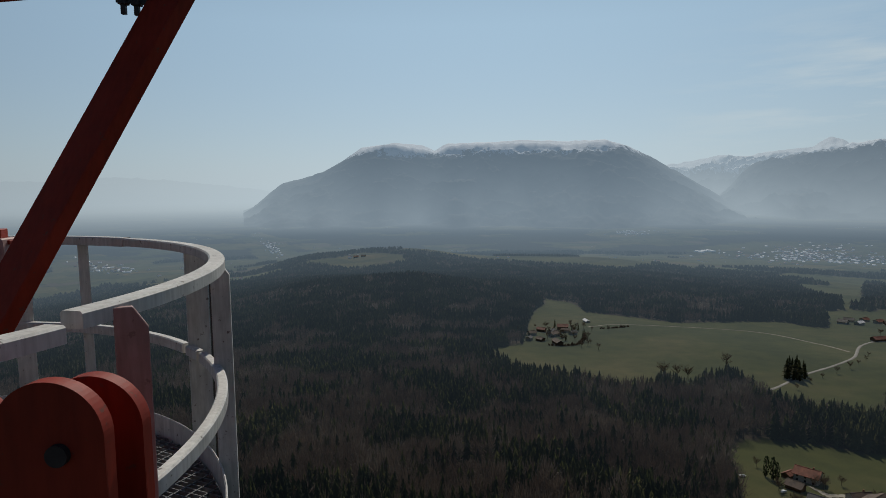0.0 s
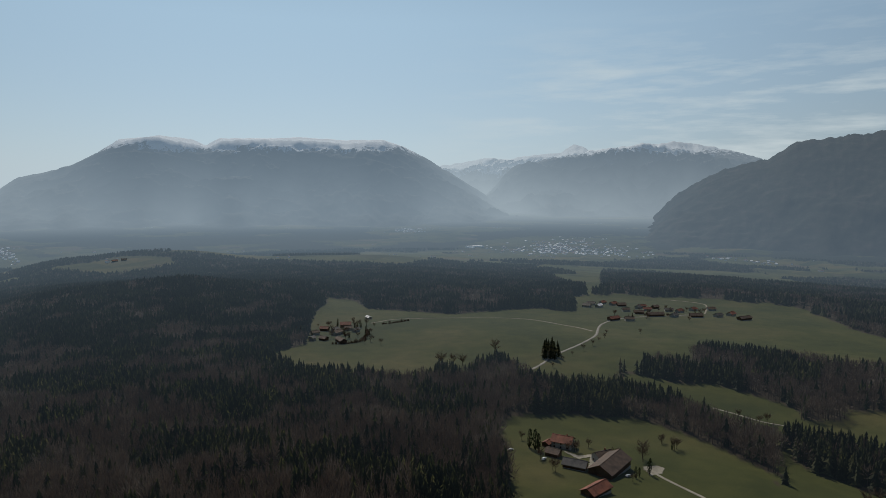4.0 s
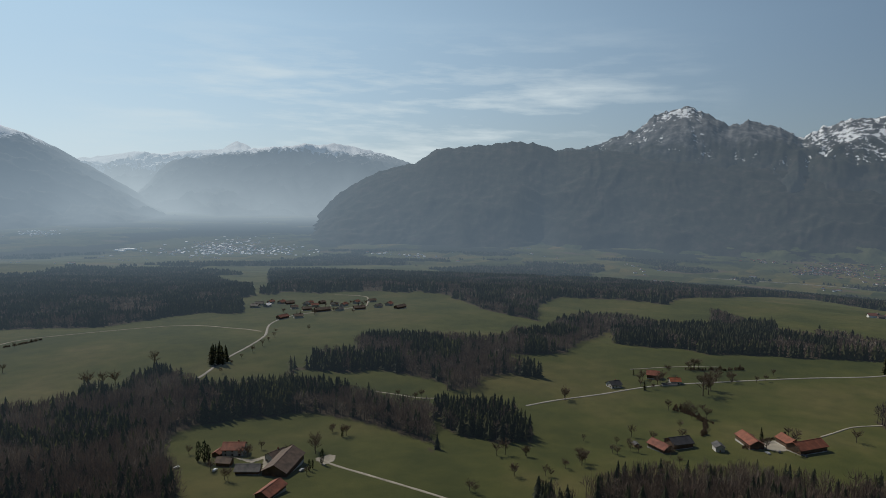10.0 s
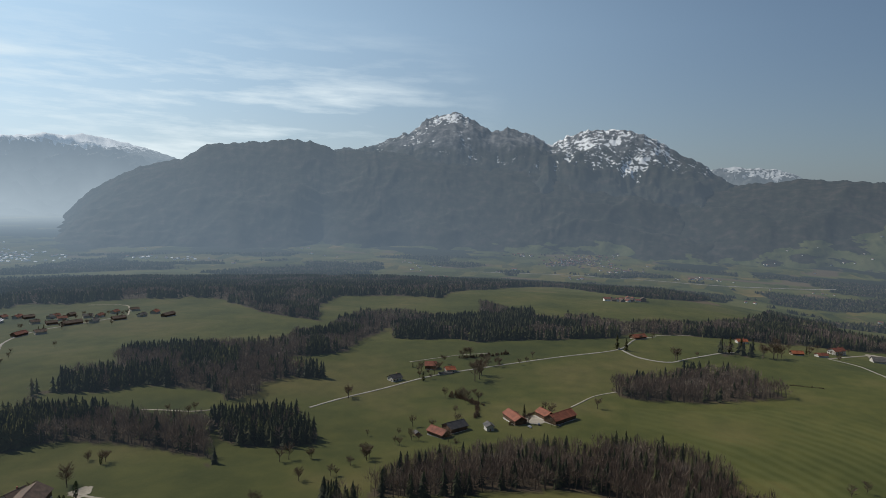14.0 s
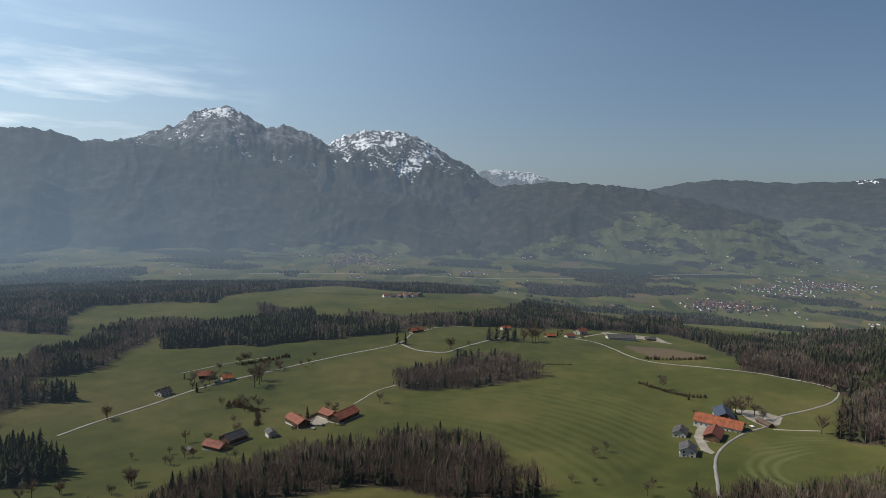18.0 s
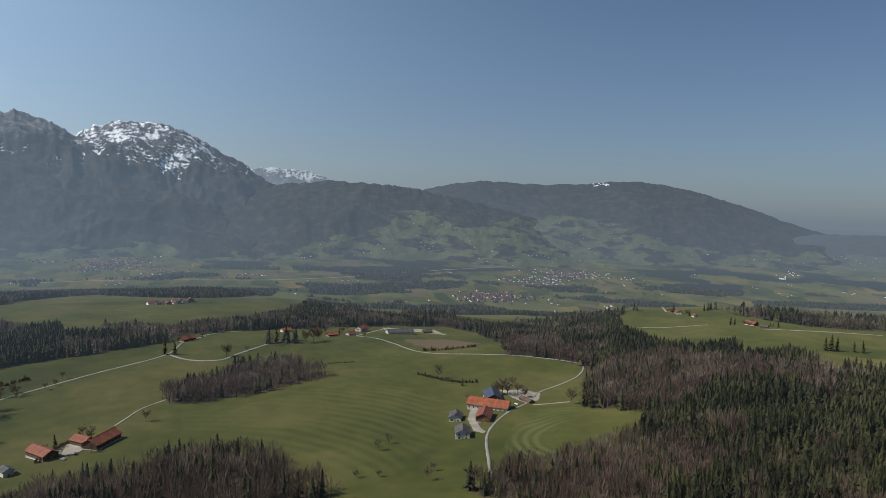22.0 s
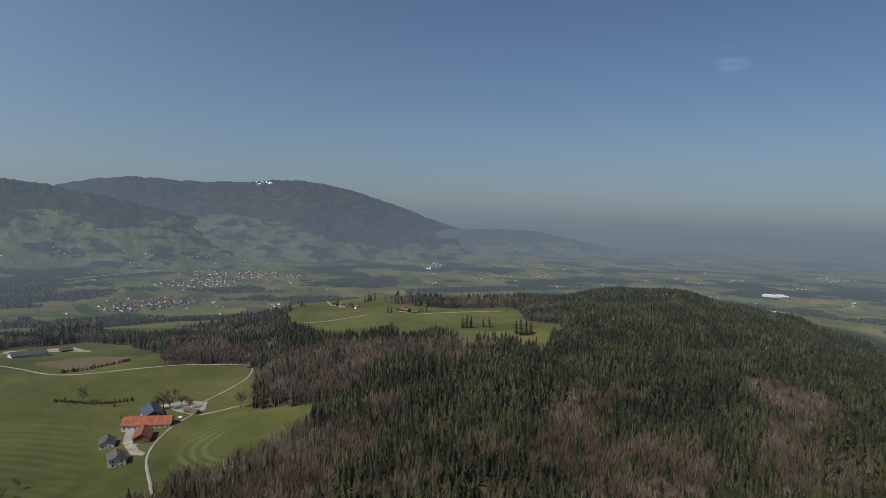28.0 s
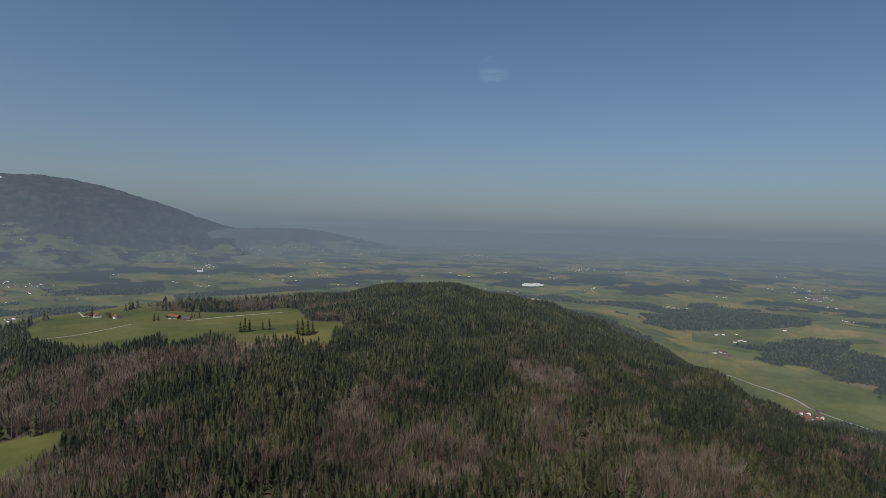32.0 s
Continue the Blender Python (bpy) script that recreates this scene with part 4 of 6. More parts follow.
def mown(name, ring, centre, gap, strength, inner=0):
    """A meadow with the curved swaths that a mower leaves; its rim sinks into the ground round it."""
    ob, x, y = draped(name, ring, 2.2, 0.2, MAT["ground"])
    edge = np.full(x.shape, 1e9)
    for (x0, y0), (x1, y1) in zip(ring, ring[1:] + ring[:1]):
        f = np.clip(((x - x0) * (x1 - x0) + (y - y0) * (y1 - y0)) / ((x1 - x0) ** 2 + (y1 - y0) ** 2), 0, 1)
        edge = np.minimum(edge, np.hypot(x - x0 - f * (x1 - x0), y - y0 - f * (y1 - y0)))
    ob.data.vertices.foreach_set("co", placed(x, y, land(x, y) + np.clip(edge / 12, 0, 1) * 0.9 - 0.6).astype(np.float32).ravel())
    ob.data.update()
    d = np.hypot(x - centre[0], y - centre[1]) + (fbm(x / 45, y / 45, 5, 2) - 0.5) * 7
    wave = np.clip(0.5 + 0.9 * np.sin(d * 6.2832 / gap), 0, 1)
    c = np.zeros((len(x), 4))
    c[:, 1] = wave * strength * np.clip(2.4 * fbm(x / 60, y / 60, 8, 3) - 0.5, 0, 1) * np.clip(edge / 14 - 0.3, 0, 1) * np.clip((d - inner) / 12, 0, 1)
    store(ob, "cover", c)
    store(ob, "air", air(x, y, land(x, y)))
    return tagged(ob, "green meadow with curved mowing swaths", "meadow", kind="structure")


# ---- houses and farms ----
ROOFS = {"orange": (0.27, 0.085, 0.040), "red": (0.22, 0.078, 0.046), "rust": (0.19, 0.068, 0.044), "brown": (0.11, 0.075, 0.056),
         "grey": (0.090, 0.086, 0.084), "slate": (0.055, 0.07, 0.105), "black": (0.05, 0.05, 0.055), "white": (0.75, 0.75, 0.75)}


def roof_material(name, color):
    """Tiled roof: rows of tiles as relief, with weathered patches."""
    m, n, l, b = material(name, 0.75, 0.3)
    big = noise_of(n, l, 0.25, 4)
    small = noise_of(n, l, 2.5, 4)
    c = mixed(n, l, 1.0, color, ramp(n, l, big, [(0.32, (0.58, 0.60, 0.64)), (0.5, (0.95, 0.95, 0.95)), (0.68, (1.25, 1.22, 1.18))]), "MULTIPLY")
    c = mixed(n, l, 0.8, c, ramp(n, l, small, [(0.25, (0.65, 0.65, 0.65)), (0.75, (1.25, 1.25, 1.25))]), "MULTIPLY")
    l.new(c, b.inputs["Base Color"])
    t = n.new("ShaderNodeTexCoord")
    w = n.new("ShaderNodeTexWave")
    w.inputs["Scale"].default_value = 0.9
    w.bands_direction = "Y"
    l.new(t.outputs["Object"], w.inputs["Vector"])
    bumped(n, l, b, w.outputs["Fac"], 0.6, 0.06)
    return m


for key, col in ROOFS.items():
    MAT["roof_" + key] = roof_material("roof_" + key, col)
MAT["wall_white"] = paint("limewash", (0.45, 0.43, 0.39), 0.9, 0.22, 0.5)
MAT["wall_wood"] = paint("weathered_timber", (0.11, 0.07, 0.045), 0.85, 0.35, 1.5)
MAT["frame_wood"] = paint("brown_window_frame", (0.18, 0.10, 0.05), 0.6, 0.2)
MAT["brickwork"] = paint("chimney_brick", (0.30, 0.14, 0.09), 0.9, 0.3)
g, gn, gl, gb = material("window_glass", 0.08, 0.6)
gb.inputs["Base Color"].default_value = (0.02, 0.025, 0.03, 1)
MAT["pane"] = g


def box(bm, x0, x1, y0, y1, z0, z1):
    v = [bm.verts.new((x, y, z)) for x in (x0, x1) for y in (y0, y1) for z in (z0, z1)]
    for f in ((0, 1, 3, 2), (4, 6, 7, 5), (0, 4, 5, 1), (2, 3, 7, 6), (0, 2, 6, 4), (1, 5, 7, 3)):
        bm.faces.new([v[i] for i in f])


def link(name, bm, mat, parent=None, label="", smooth_faces=False):
    bmesh.ops.recalc_face_normals(bm, faces=bm.faces)
    me = bpy.data.meshes.new(name)
    bm.to_mesh(me)
    bm.free()
    if mat:
        me.materials.append(mat)
    if smooth_faces:
        me.polygons.foreach_set("use_smooth", [True] * len(me.polygons))
    ob = new(name, me)
    if parent:
        ob.parent = parent
    if label:
        tagged(ob, label)
    return ob


def part(name, bm, mat, parent, label="", smooth_faces=False):
    return link(name, bm, mat, parent, label, smooth_faces)


def body_of(length, width, eave, ridge):
    """Walls with both gables, as one closed shell."""
    bm = bmesh.new()
    h, w = length / 2, width / 2
    ends = []
    for x in (-h, h):
        ends.append([bm.verts.new(p) for p in ((x, -w, -1.5), (x, w, -1.5), (x, w, eave), (x, 0, ridge - 0.25), (x, -w, eave))])
    for e in ends:
        bm.faces.new(e)
    for i in range(5):
        j = (i + 1) % 5
        bm.faces.new((ends[0][i], ends[0][j], ends[1][j], ends[1][i]))
    return bm


def roof_half(length, width, eave, ridge, side, over, thick=0.28):
    """One slope of a roof with its overhang and thickness."""
    bm = bmesh.new()
    h = length / 2 + over
    slope = (ridge - eave) / (width / 2)
    w = width / 2 + over
    prof = [(0.0, ridge + 0.05), (side * w, ridge + 0.05 - slope * w), (side * w, ridge + 0.05 - slope * w - thick), (0.0, ridge + 0.05 - thick)]
    a = [bm.verts.new((-h, y, z)) for y, z in prof]
    b = [bm.verts.new((h, y, z)) for y, z in prof]
    bm.faces.new(a)
    bm.faces.new(b)
    for i in range(4):
        j = (i + 1) % 4
        bm.faces.new((a[i], a[j], b[j], b[i]))
    return bm


WINDOW_BOX, PANE_BOX = {}, {}


def window(parent, x, y, z, facing, mat):
    """A framed window a few centimetres proud of the wall; facing: degrees about z."""
    if mat not in WINDOW_BOX:
        bm = bmesh.new()
        for x0, x1, z0, z1 in ((-0.65, -0.5, -0.75, 0.75), (0.5, 0.65, -0.75, 0.75), (-0.5, 0.5, 0.62, 0.75), (-0.5, 0.5, -0.75, -0.62), (-0.05, 0.05, -0.62, 0.62)):
            box(bm, x0, x1, -0.06, 0.06, z0, z1)
        ob = link("window", bm, MAT[mat], parent)
        WINDOW_BOX[mat] = ob.data
        bm = bmesh.new()
        box(bm, -0.5, 0.5, -0.02, 0.02, -0.62, 0.62)
        pane = link("pane", bm, MAT["pane"], ob)
        PANE_BOX[mat] = pane.data
    else:
        ob = new("window", WINDOW_BOX[mat])
        ob.parent = parent
        pane = new("pane", PANE_BOX[mat])
        pane.parent = ob
    ob.matrix_local = pose(x, y, z, 0, 0, facing)
    return ob


HOUSES = []


def house(name, x, y, heading, length, width, eave, roof, wall, label, windows=0):
    HOUSES.append((x, y))
    length, width = length * 0.93, width * 0.95
    ridge = eave + width * 0.27
    z = float(land(x, y))
    k = float(shrink(math.hypot(x, y)))
    thing = tagged(new(name), label, "barn" if name in ("barn", "shed") else "house", "farm buildings")
    thing.matrix_world = Matrix.Translation(placed(np.array(float(x)), np.array(float(y)), np.array(z)).tolist()) @ pose(0, 0, 0, 0, 0, heading) @ Matrix.Scale(k, 4)
    part("wall", body_of(length, width, eave, ridge), MAT["wall_" + wall], thing)
    over = 0.9 if width > 6 else 0.5
    for side in (1, -1):
        part("roof", roof_half(length, width, eave, ridge, side, over), MAT["roof_" + roof], thing)
    bm = bmesh.new()
    box(bm, -length / 2 - over, length / 2 + over, -0.18, 0.18, ridge + 0.02, ridge + 0.16)
    part("ridge_cap", bm, MAT["roof_" + roof], thing)
    if wall == "white" and width > 8:
        bm = bmesh.new()
        box(bm, -0.4, 0.4, -0.35, 0.35, ridge - 1.2, ridge + 1.1)
        c = part("chimney", bm, MAT["brickwork"], thing)
        c.location = (length * 0.2, 0.9, 0)
    if wall == "wood":
        bm = bmesh.new()
        box(bm, length / 2 - 0.1, length / 2 + 0.06, -1.6, 1.6, -0.3, min(3.2, eave - 0.3))
        part("barn_door", bm, MAT["frame_wood"], thing, "brown wooden barn door")
        if width > 9:
            bm = bmesh.new()
            box(bm, -length / 2 - 0.04, length / 2 + 0.04, -width / 2 - 0.05, width / 2 + 0.05, -1.2, 0.9)
            part("plinth", bm, MAT["wall_white"], thing, "pale rendered plinth")
    else:
        bm = bmesh.new()
        box(bm, length / 2 - 0.1, length / 2 + 0.06, -0.55, 0.55, -0.2, 2.0)
        part("door", bm, MAT["frame_wood"], thing, "brown front door")
    for floor in range(windows):
        zz = 1.5 + 2.6 * floor
        if zz > eave - 0.6:
            break
        n = max(2, int(length / 4))
        for i in range(n):
            xx = -length / 2 + (i + 0.5) * length / n
            window(thing, xx, -width / 2, zz, 0, "frame_wood")
            window(thing, xx, width / 2, zz, 180, "frame_wood")
        for i in range(max(2, int(width / 4))):
            yy = -width / 2 + (i + 0.5) * width / max(2, int(width / 4))
            if abs(yy) > 0.9 or floor:
                window(thing, length / 2, yy, zz, 90, "frame_wood")
            window(thing, -length / 2, yy, zz, -90, "frame_wood")
    return thing


# ---- far villages ----
def far_paint(name, color):
    return paint(name, color, 0.8, 0.15, 0.5, far=True)


for key in ("red", "rust", "brown", "grey", "white"):
    MAT["far_" + key] = far_paint("far_roof_" + key, tuple((0.7 if key != "white" else 1.0) * v for v in ROOFS[key]))
MAT["far_wall"] = far_paint("far_limewash", (0.70, 0.68, 0.63))
MAT["far_timber"] = far_paint("far_timber", (0.14, 0.10, 0.07))


def village(code, centre, u, v, count, white, label):
    vr = np.random.default_rng(count * 7 + abs(centre[0]))
    # one painted haze colour and share for all houses of the village
    haze_tint = air(np.array([float(centre[0])]), np.array([float(centre[1])]), np.array([float(land(*centre))]))[0]
    big = label.startswith("long white") or label.startswith("low white")
    kinds = []
    for s in range(4):
        ln, wd, ev = (60, 30, 8) if big else (vr.uniform(11, 19), vr.uniform(8.5, 11), vr.uniform(4, 6.5))
        rg = ev + wd * (0.06 if big else 0.3)
        # from 0.9 up half the roofs turn white, painting in the sun's glints
        roof = "white" if big or (white >= 0.9 and s < 2) else ["brown", "rust", "red", "brown"][(s + (0 if white < 0.4 else 2)) % 4]
        wall = "far_wall" if vr.random() < 0.35 + 0.65 * white else "far_timber"
        base = tagged(new("village_house"), label, "house", "houses of the village")
        pieces = [part("wall", body_of(ln, wd, ev, rg), MAT[wall], base)]
        pieces += [part("roof", roof_half(ln, wd, ev, rg, side, 1.0, 0.5), MAT["far_" + roof], base) for side in (1, -1)]
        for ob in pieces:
            store(ob, "air", np.tile(haze_tint, (len(ob.data.vertices), 1)))
        kinds.append(base)
    spots = []
    cores = np.vstack([[(0, 0)], vr.normal(0, 0.36, (max(1, count // 40), 2))])
    while len(spots) < count:
        core = 0 if vr.random() < 0.35 else vr.integers(0, len(cores))
        a, b = cores[core] + vr.normal(0, 0.17 if count > 40 else 0.3, 2)
        if abs(a) > 1 or abs(b) > 1:
            continue
        p = np.array((centre[0] + u[0] * a + v[0] * b, centre[1] + u[1] * a + v[1] * b))
        if all((p[0] - q[0]) ** 2 + (p[1] - q[1]) ** 2 > (380 if not big else 4900) for q in spots[-40:]) or vr.random() < 0.05:
            spots.append(p)
    rest = []
    for i, p in enumerate(spots):
        k = float(shrink(np.hypot(*p)))
        at = placed(p[0], p[1], land(p[0], p[1]))
        m = Matrix.Translation(at.tolist()) @ pose(0, 0, 0, 0, 0, vr.choice([0, 90]) + vr.normal(20, 14)) @ Matrix.Scale(k * vr.uniform(0.85, 1.3), 4)
        if i < 4:
            kinds[i].matrix_world = m
        elif i >= 16:
            rest.append((kinds[vr.integers(0, 4)], np.array(m)))
        else:
            one = copy_thing(kinds[vr.integers(0, 4)], Matrix.Identity(4))
            one.matrix_world = m
    if 150 < count < 400:
        # leafless garden trees between the houses
        q = np.array(spots)[vr.integers(0, count, count)] + vr.normal(0, 45, (count, 2))
        ob = planted("village_trees", [bare_shape(6, s, 0.09) for s in range(3)], q[:, 0], q[:, 1], vr.uniform(7, 13, count), MAT["bare_wood_far"], True, vr, fat=2.2)
        tagged(ob, "leafless garden trees between the village houses", "trees", kind="stuff")
    for name in ("wall", "roof"):
        for key in sorted({o.data.materials[0].name for b in kinds for o in b.children if o.name.startswith(name)}):
            vs, fs, n = [], [], 0
            for base, m in rest:
                for o in base.children:
                    if o.name.startswith(name) and o.data.materials[0].name == key:
                        co = np.array([v.co for v in o.data.vertices])
                        vs.append(co @ m[:3, :3].T + m[:3, 3])
                        for f in o.data.polygons:
                            ring = [n + q for q in f.vertices]
                            fs += [(ring[0], ring[q], ring[q + 1]) for q in range(1, len(ring) - 1)]
                        n += len(co)
            if vs:
                ob = solid("village_" + name + "s", np.concatenate(vs), np.array(fs), bpy.data.materials[key])
                store(ob, "air", np.tile(haze_tint, (n, 1)))
                tagged(ob, label + ", its many " + name + "s", "village", kind="stuff")


def church(x, y, heading, length, label):
    """A pale church: nave with two roof slopes, a square tower and its pointed spire."""
    z, k = float(land(x, y)), float(shrink(math.hypot(x, y)))
    thing = tagged(new("church"), label, "church")
    thing.matrix_world = Matrix.Translation(placed(np.array(float(x)), np.array(float(y)), np.array(z)).tolist()) @ pose(0, 0, 0, 0, 0, heading) @ Matrix.Scale(k, 4)
    wide, eave = length * 0.42, length * 0.36
    pieces = [part("nave", body_of(length, wide, eave, eave + wide * 0.5), MAT["far_wall"], thing)]
    pieces += [part("roof", roof_half(length, wide, eave, eave + wide * 0.5, side, 0.8, 0.5), MAT["far_brown"], thing) for side in (1, -1)]
    bm = bmesh.new()
    t = length * 0.12
    box(bm, -length / 2 - 2 * t, -length / 2, -t, t, -1.5, length * 0.85)
    pieces.append(part("tower", bm, MAT["far_wall"], thing))
    bm = bmesh.new()
    bmesh.ops.create_cone(bm, segments=8, radius1=t * 1.5, radius2=0.2, depth=length * 0.5, cap_ends=True)
    bmesh.ops.translate(bm, verts=bm.verts, vec=(-length / 2 - t, 0, length * 1.1))
    pieces.append(part("spire", bm, MAT["far_grey"], thing, "dark pointed spire"))
    haze_tint = air(np.array([float(x)]), np.array([float(y)]), np.array([z]))[0]
    for ob in pieces:
        store(ob, "air", np.tile(haze_tint, (len(ob.data.vertices), 1)))
    return thing


# ---- single trees and hedges ----
def twig_tree(seed, limbs, twigs, width, spread):
    """A leafless tree of 1 m: trunk, limbs that fork and many thin twigs; two meshes."""
    r = np.random.default_rng(seed)
    wood, fine = bmesh.new(), bmesh.new()

    def stick(bm, p, q, a, b, sides=5):
        p, q = Vector(p), Vector(q)
        d = (q - p).normalized()
        s = d.orthogonal().normalized()
        t = d.cross(s)
        rings = []
        for c, w in ((p, a), (q, b)):
            rings.append([bm.verts.new(c + (s * math.cos(k * 6.2832 / sides) + t * math.sin(k * 6.2832 / sides)) * w) for k in range(sides)])
        for k in range(sides):
            j = (k + 1) % sides
            bm.faces.new((rings[0][k], rings[0][j], rings[1][j], rings[1][k]))

    stick(wood, (0, 0, -0.03), (0.01, 0, 0.32), 0.026, 0.018, 6)
    stick(wood, (0.01, 0, 0.32), (0.0, 0.01, 0.75), 0.018, 0.006, 5)
    for i in range(limbs):
        z = r.uniform(0.22, 0.62)
        w = i * 2.4 + r.uniform(-0.4, 0.4)
        out = spread * r.uniform(0.6, 1.0) * (1.15 - abs(z - 0.4))
        tip = Vector((math.cos(w) * out, math.sin(w) * out, z + r.uniform(0.18, 0.36)))
        root = Vector((0, 0, z))
        stick(wood, root, tip, 0.009, 0.003, 4)
        for k in range(twigs):
            f = r.uniform(0.3, 1.0)
            p = root.lerp(tip, f)
            q = p + Vector((r.normal() * 0.075 + math.cos(w) * 0.04, r.normal() * 0.075 + math.sin(w) * 0.04, r.uniform(0.05, 0.19)))
            side = (q - p).cross(Vector((r.normal(), r.normal(), r.normal()))).normalized() * width
            fine.faces.new([fine.verts.new(c) for c in (p - side, p + side, q)])
    return wood, fine


MAT["bark"] = paint("grey_bark", (0.13, 0.105, 0.08), 0.95, 0.3, 4)
MAT["ivy"] = leafy("columnar_evergreen", [(0, (0.012, 0.02, 0.010)), (1, (0.035, 0.05, 0.02))])
TREES = {"bare": [], "spruce": [], "column": []}
for s in range(5):
    root = tagged(new("bare_tree"), "leafless tree with a round crown of fine twigs on the meadow", "tree", "single trees")
    wood, fine = twig_tree(s, 20, 44, 0.0030, 0.36)
    part("trunk", wood, MAT["bark"], root)
    part("crown", fine, MAT["bare"], root, "grey-brown bare twigs")
    TREES["bare"].append([root, False])
for s in range(3):
    root = tagged(new("spruce_tree"), "dark green spruce standing alone", "tree", "single trees")
    sv, sf = spruce_shape(11, 11, 40 + s, 1.5)
    crown = solid("crown", sv, sf, MAT["spruce"])
    crown.parent = root
    bm = bmesh.new()
    bmesh.ops.create_cone(bm, segments=7, radius1=0.02, radius2=0.006, depth=0.5, cap_ends=True)
    bmesh.ops.translate(bm, verts=bm.verts, vec=(0, 0, 0.2))
    part("trunk", bm, MAT["bark"], root)
    TREES["spruce"].append([root, False])
for s in range(2):
    root = tagged(new("column_tree"), "narrow dark evergreen tree like a column", "tree", "single trees")
    r = np.random.default_rng(90 + s)
    n = 260
    w, zz = r.uniform(0, 6.28, n), r.uniform(0.05, 0.97, n)
    rad = 0.14 * np.sin(np.pi * np.clip(zz * 0.93 + 0.05, 0, 1)) ** 0.7 * r.uniform(0.6, 1.05, n)
    c = np.stack([np.cos(w) * rad, np.sin(w) * rad, zz], 1)
    tri = np.stack([c + r.normal(0, 0.02, (n, 3)), c + r.normal(0, 0.02, (n, 3)), c + np.array([0, 0, 0.09]) + r.normal(0, 0.008, (n, 3))], 1)
    crown = solid("crown", tri.reshape(-1, 3), np.arange(n * 3).reshape(-1, 3), MAT["ivy"])
    crown.parent = root
    bm = bmesh.new()
    bmesh.ops.create_cone(bm, segments=7, radius1=0.03, radius2=0.015, depth=0.9, cap_ends=True)
    bmesh.ops.translate(bm, verts=bm.verts, vec=(0, 0, 0.42))
    part("trunk", bm, MAT["bark"], root)
    TREES["column"].append([root, False])
tree_rng = np.random.default_rng(5)


def tree(x, y, height, kind):
    pick = TREES[kind][tree_rng.integers(0, len(TREES[kind]))]
    at = placed(np.array(float(x)), np.array(float(y)), land(x, y))
    height = min(height, 24) * float(shrink(math.hypot(x, y)))
    m = Matrix.Translation(at.tolist()) @ pose(0, 0, 0, tree_rng.normal(0, 1.5), tree_rng.normal(0, 1.5), tree_rng.uniform(0, 360)) @ Matrix.Scale(height, 4)
    if not pick[1]:
        pick[1] = True
        ob = pick[0]
    else:
        ob = copy_thing(pick[0], Matrix.Identity(4))
    ob.matrix_world = m
    return ob


def hedge(pts, height):
    """A row of leafless bushes grown together, of uneven height."""
    line = curve_through(pts, max(1.0, height * 0.28))
    r = np.random.default_rng(len(line))
    line = line[r.random(len(line)) > 0.05] + r.normal(0, height * 0.16, (1, 2))
    tris = []
    for p in line:
        p = p + r.normal(0, height * 0.18, 2)
        h = max(2.2, height) * r.choice([0.6, 0.75, 0.9, 1.3], p=[0.3, 0.4, 0.26, 0.04])
        n = 130
        w, up = r.uniform(0, 6.2832, n), r.uniform(0.15, 1.0, n)
        rad = h * 0.52 * np.sqrt(np.clip(1.05 - up**2, 0, 1)) * r.uniform(0.25, 1.0, n)
        z = EYE + float(land(*p))
        tip = np.stack([p[0] + np.cos(w) * rad, p[1] + np.sin(w) * rad, z + up * h], 1)
        low = np.stack([p[0] + np.cos(w) * rad * 0.45, p[1] + np.sin(w) * rad * 0.45, z + (up * 0.55 - 0.15) * h], 1)
        side = r.normal(0, 0.009 * h + 0.015, (n, 3))
        tris.append(np.stack([low - side, low + side, tip], 1))
    tri = np.concatenate(tris)
    ob = solid("hedge", tri.reshape(-1, 3), np.arange(len(tri) * 3).reshape(-1, 3), MAT["bare"])
    return tagged(ob, "uneven leafless brown hedge along the field", "hedge")


# ---- parked cars ----
CAR_PAINT = {"white": (0.75, 0.75, 0.75), "silver": (0.35, 0.36, 0.38), "dark": (0.04, 0.045, 0.06)}
MAT["tyre"] = paint("tyre_rubber", (0.02, 0.02, 0.02), 0.9, 0.1)
MAT["rim"] = paint("wheel_rim", (0.45, 0.45, 0.46), 0.35, 0.1, metal=0.8)
for key, col in CAR_PAINT.items():
    MAT["car_" + key] = paint("car_" + key, col, 0.3, 0.05, spec=0.5)


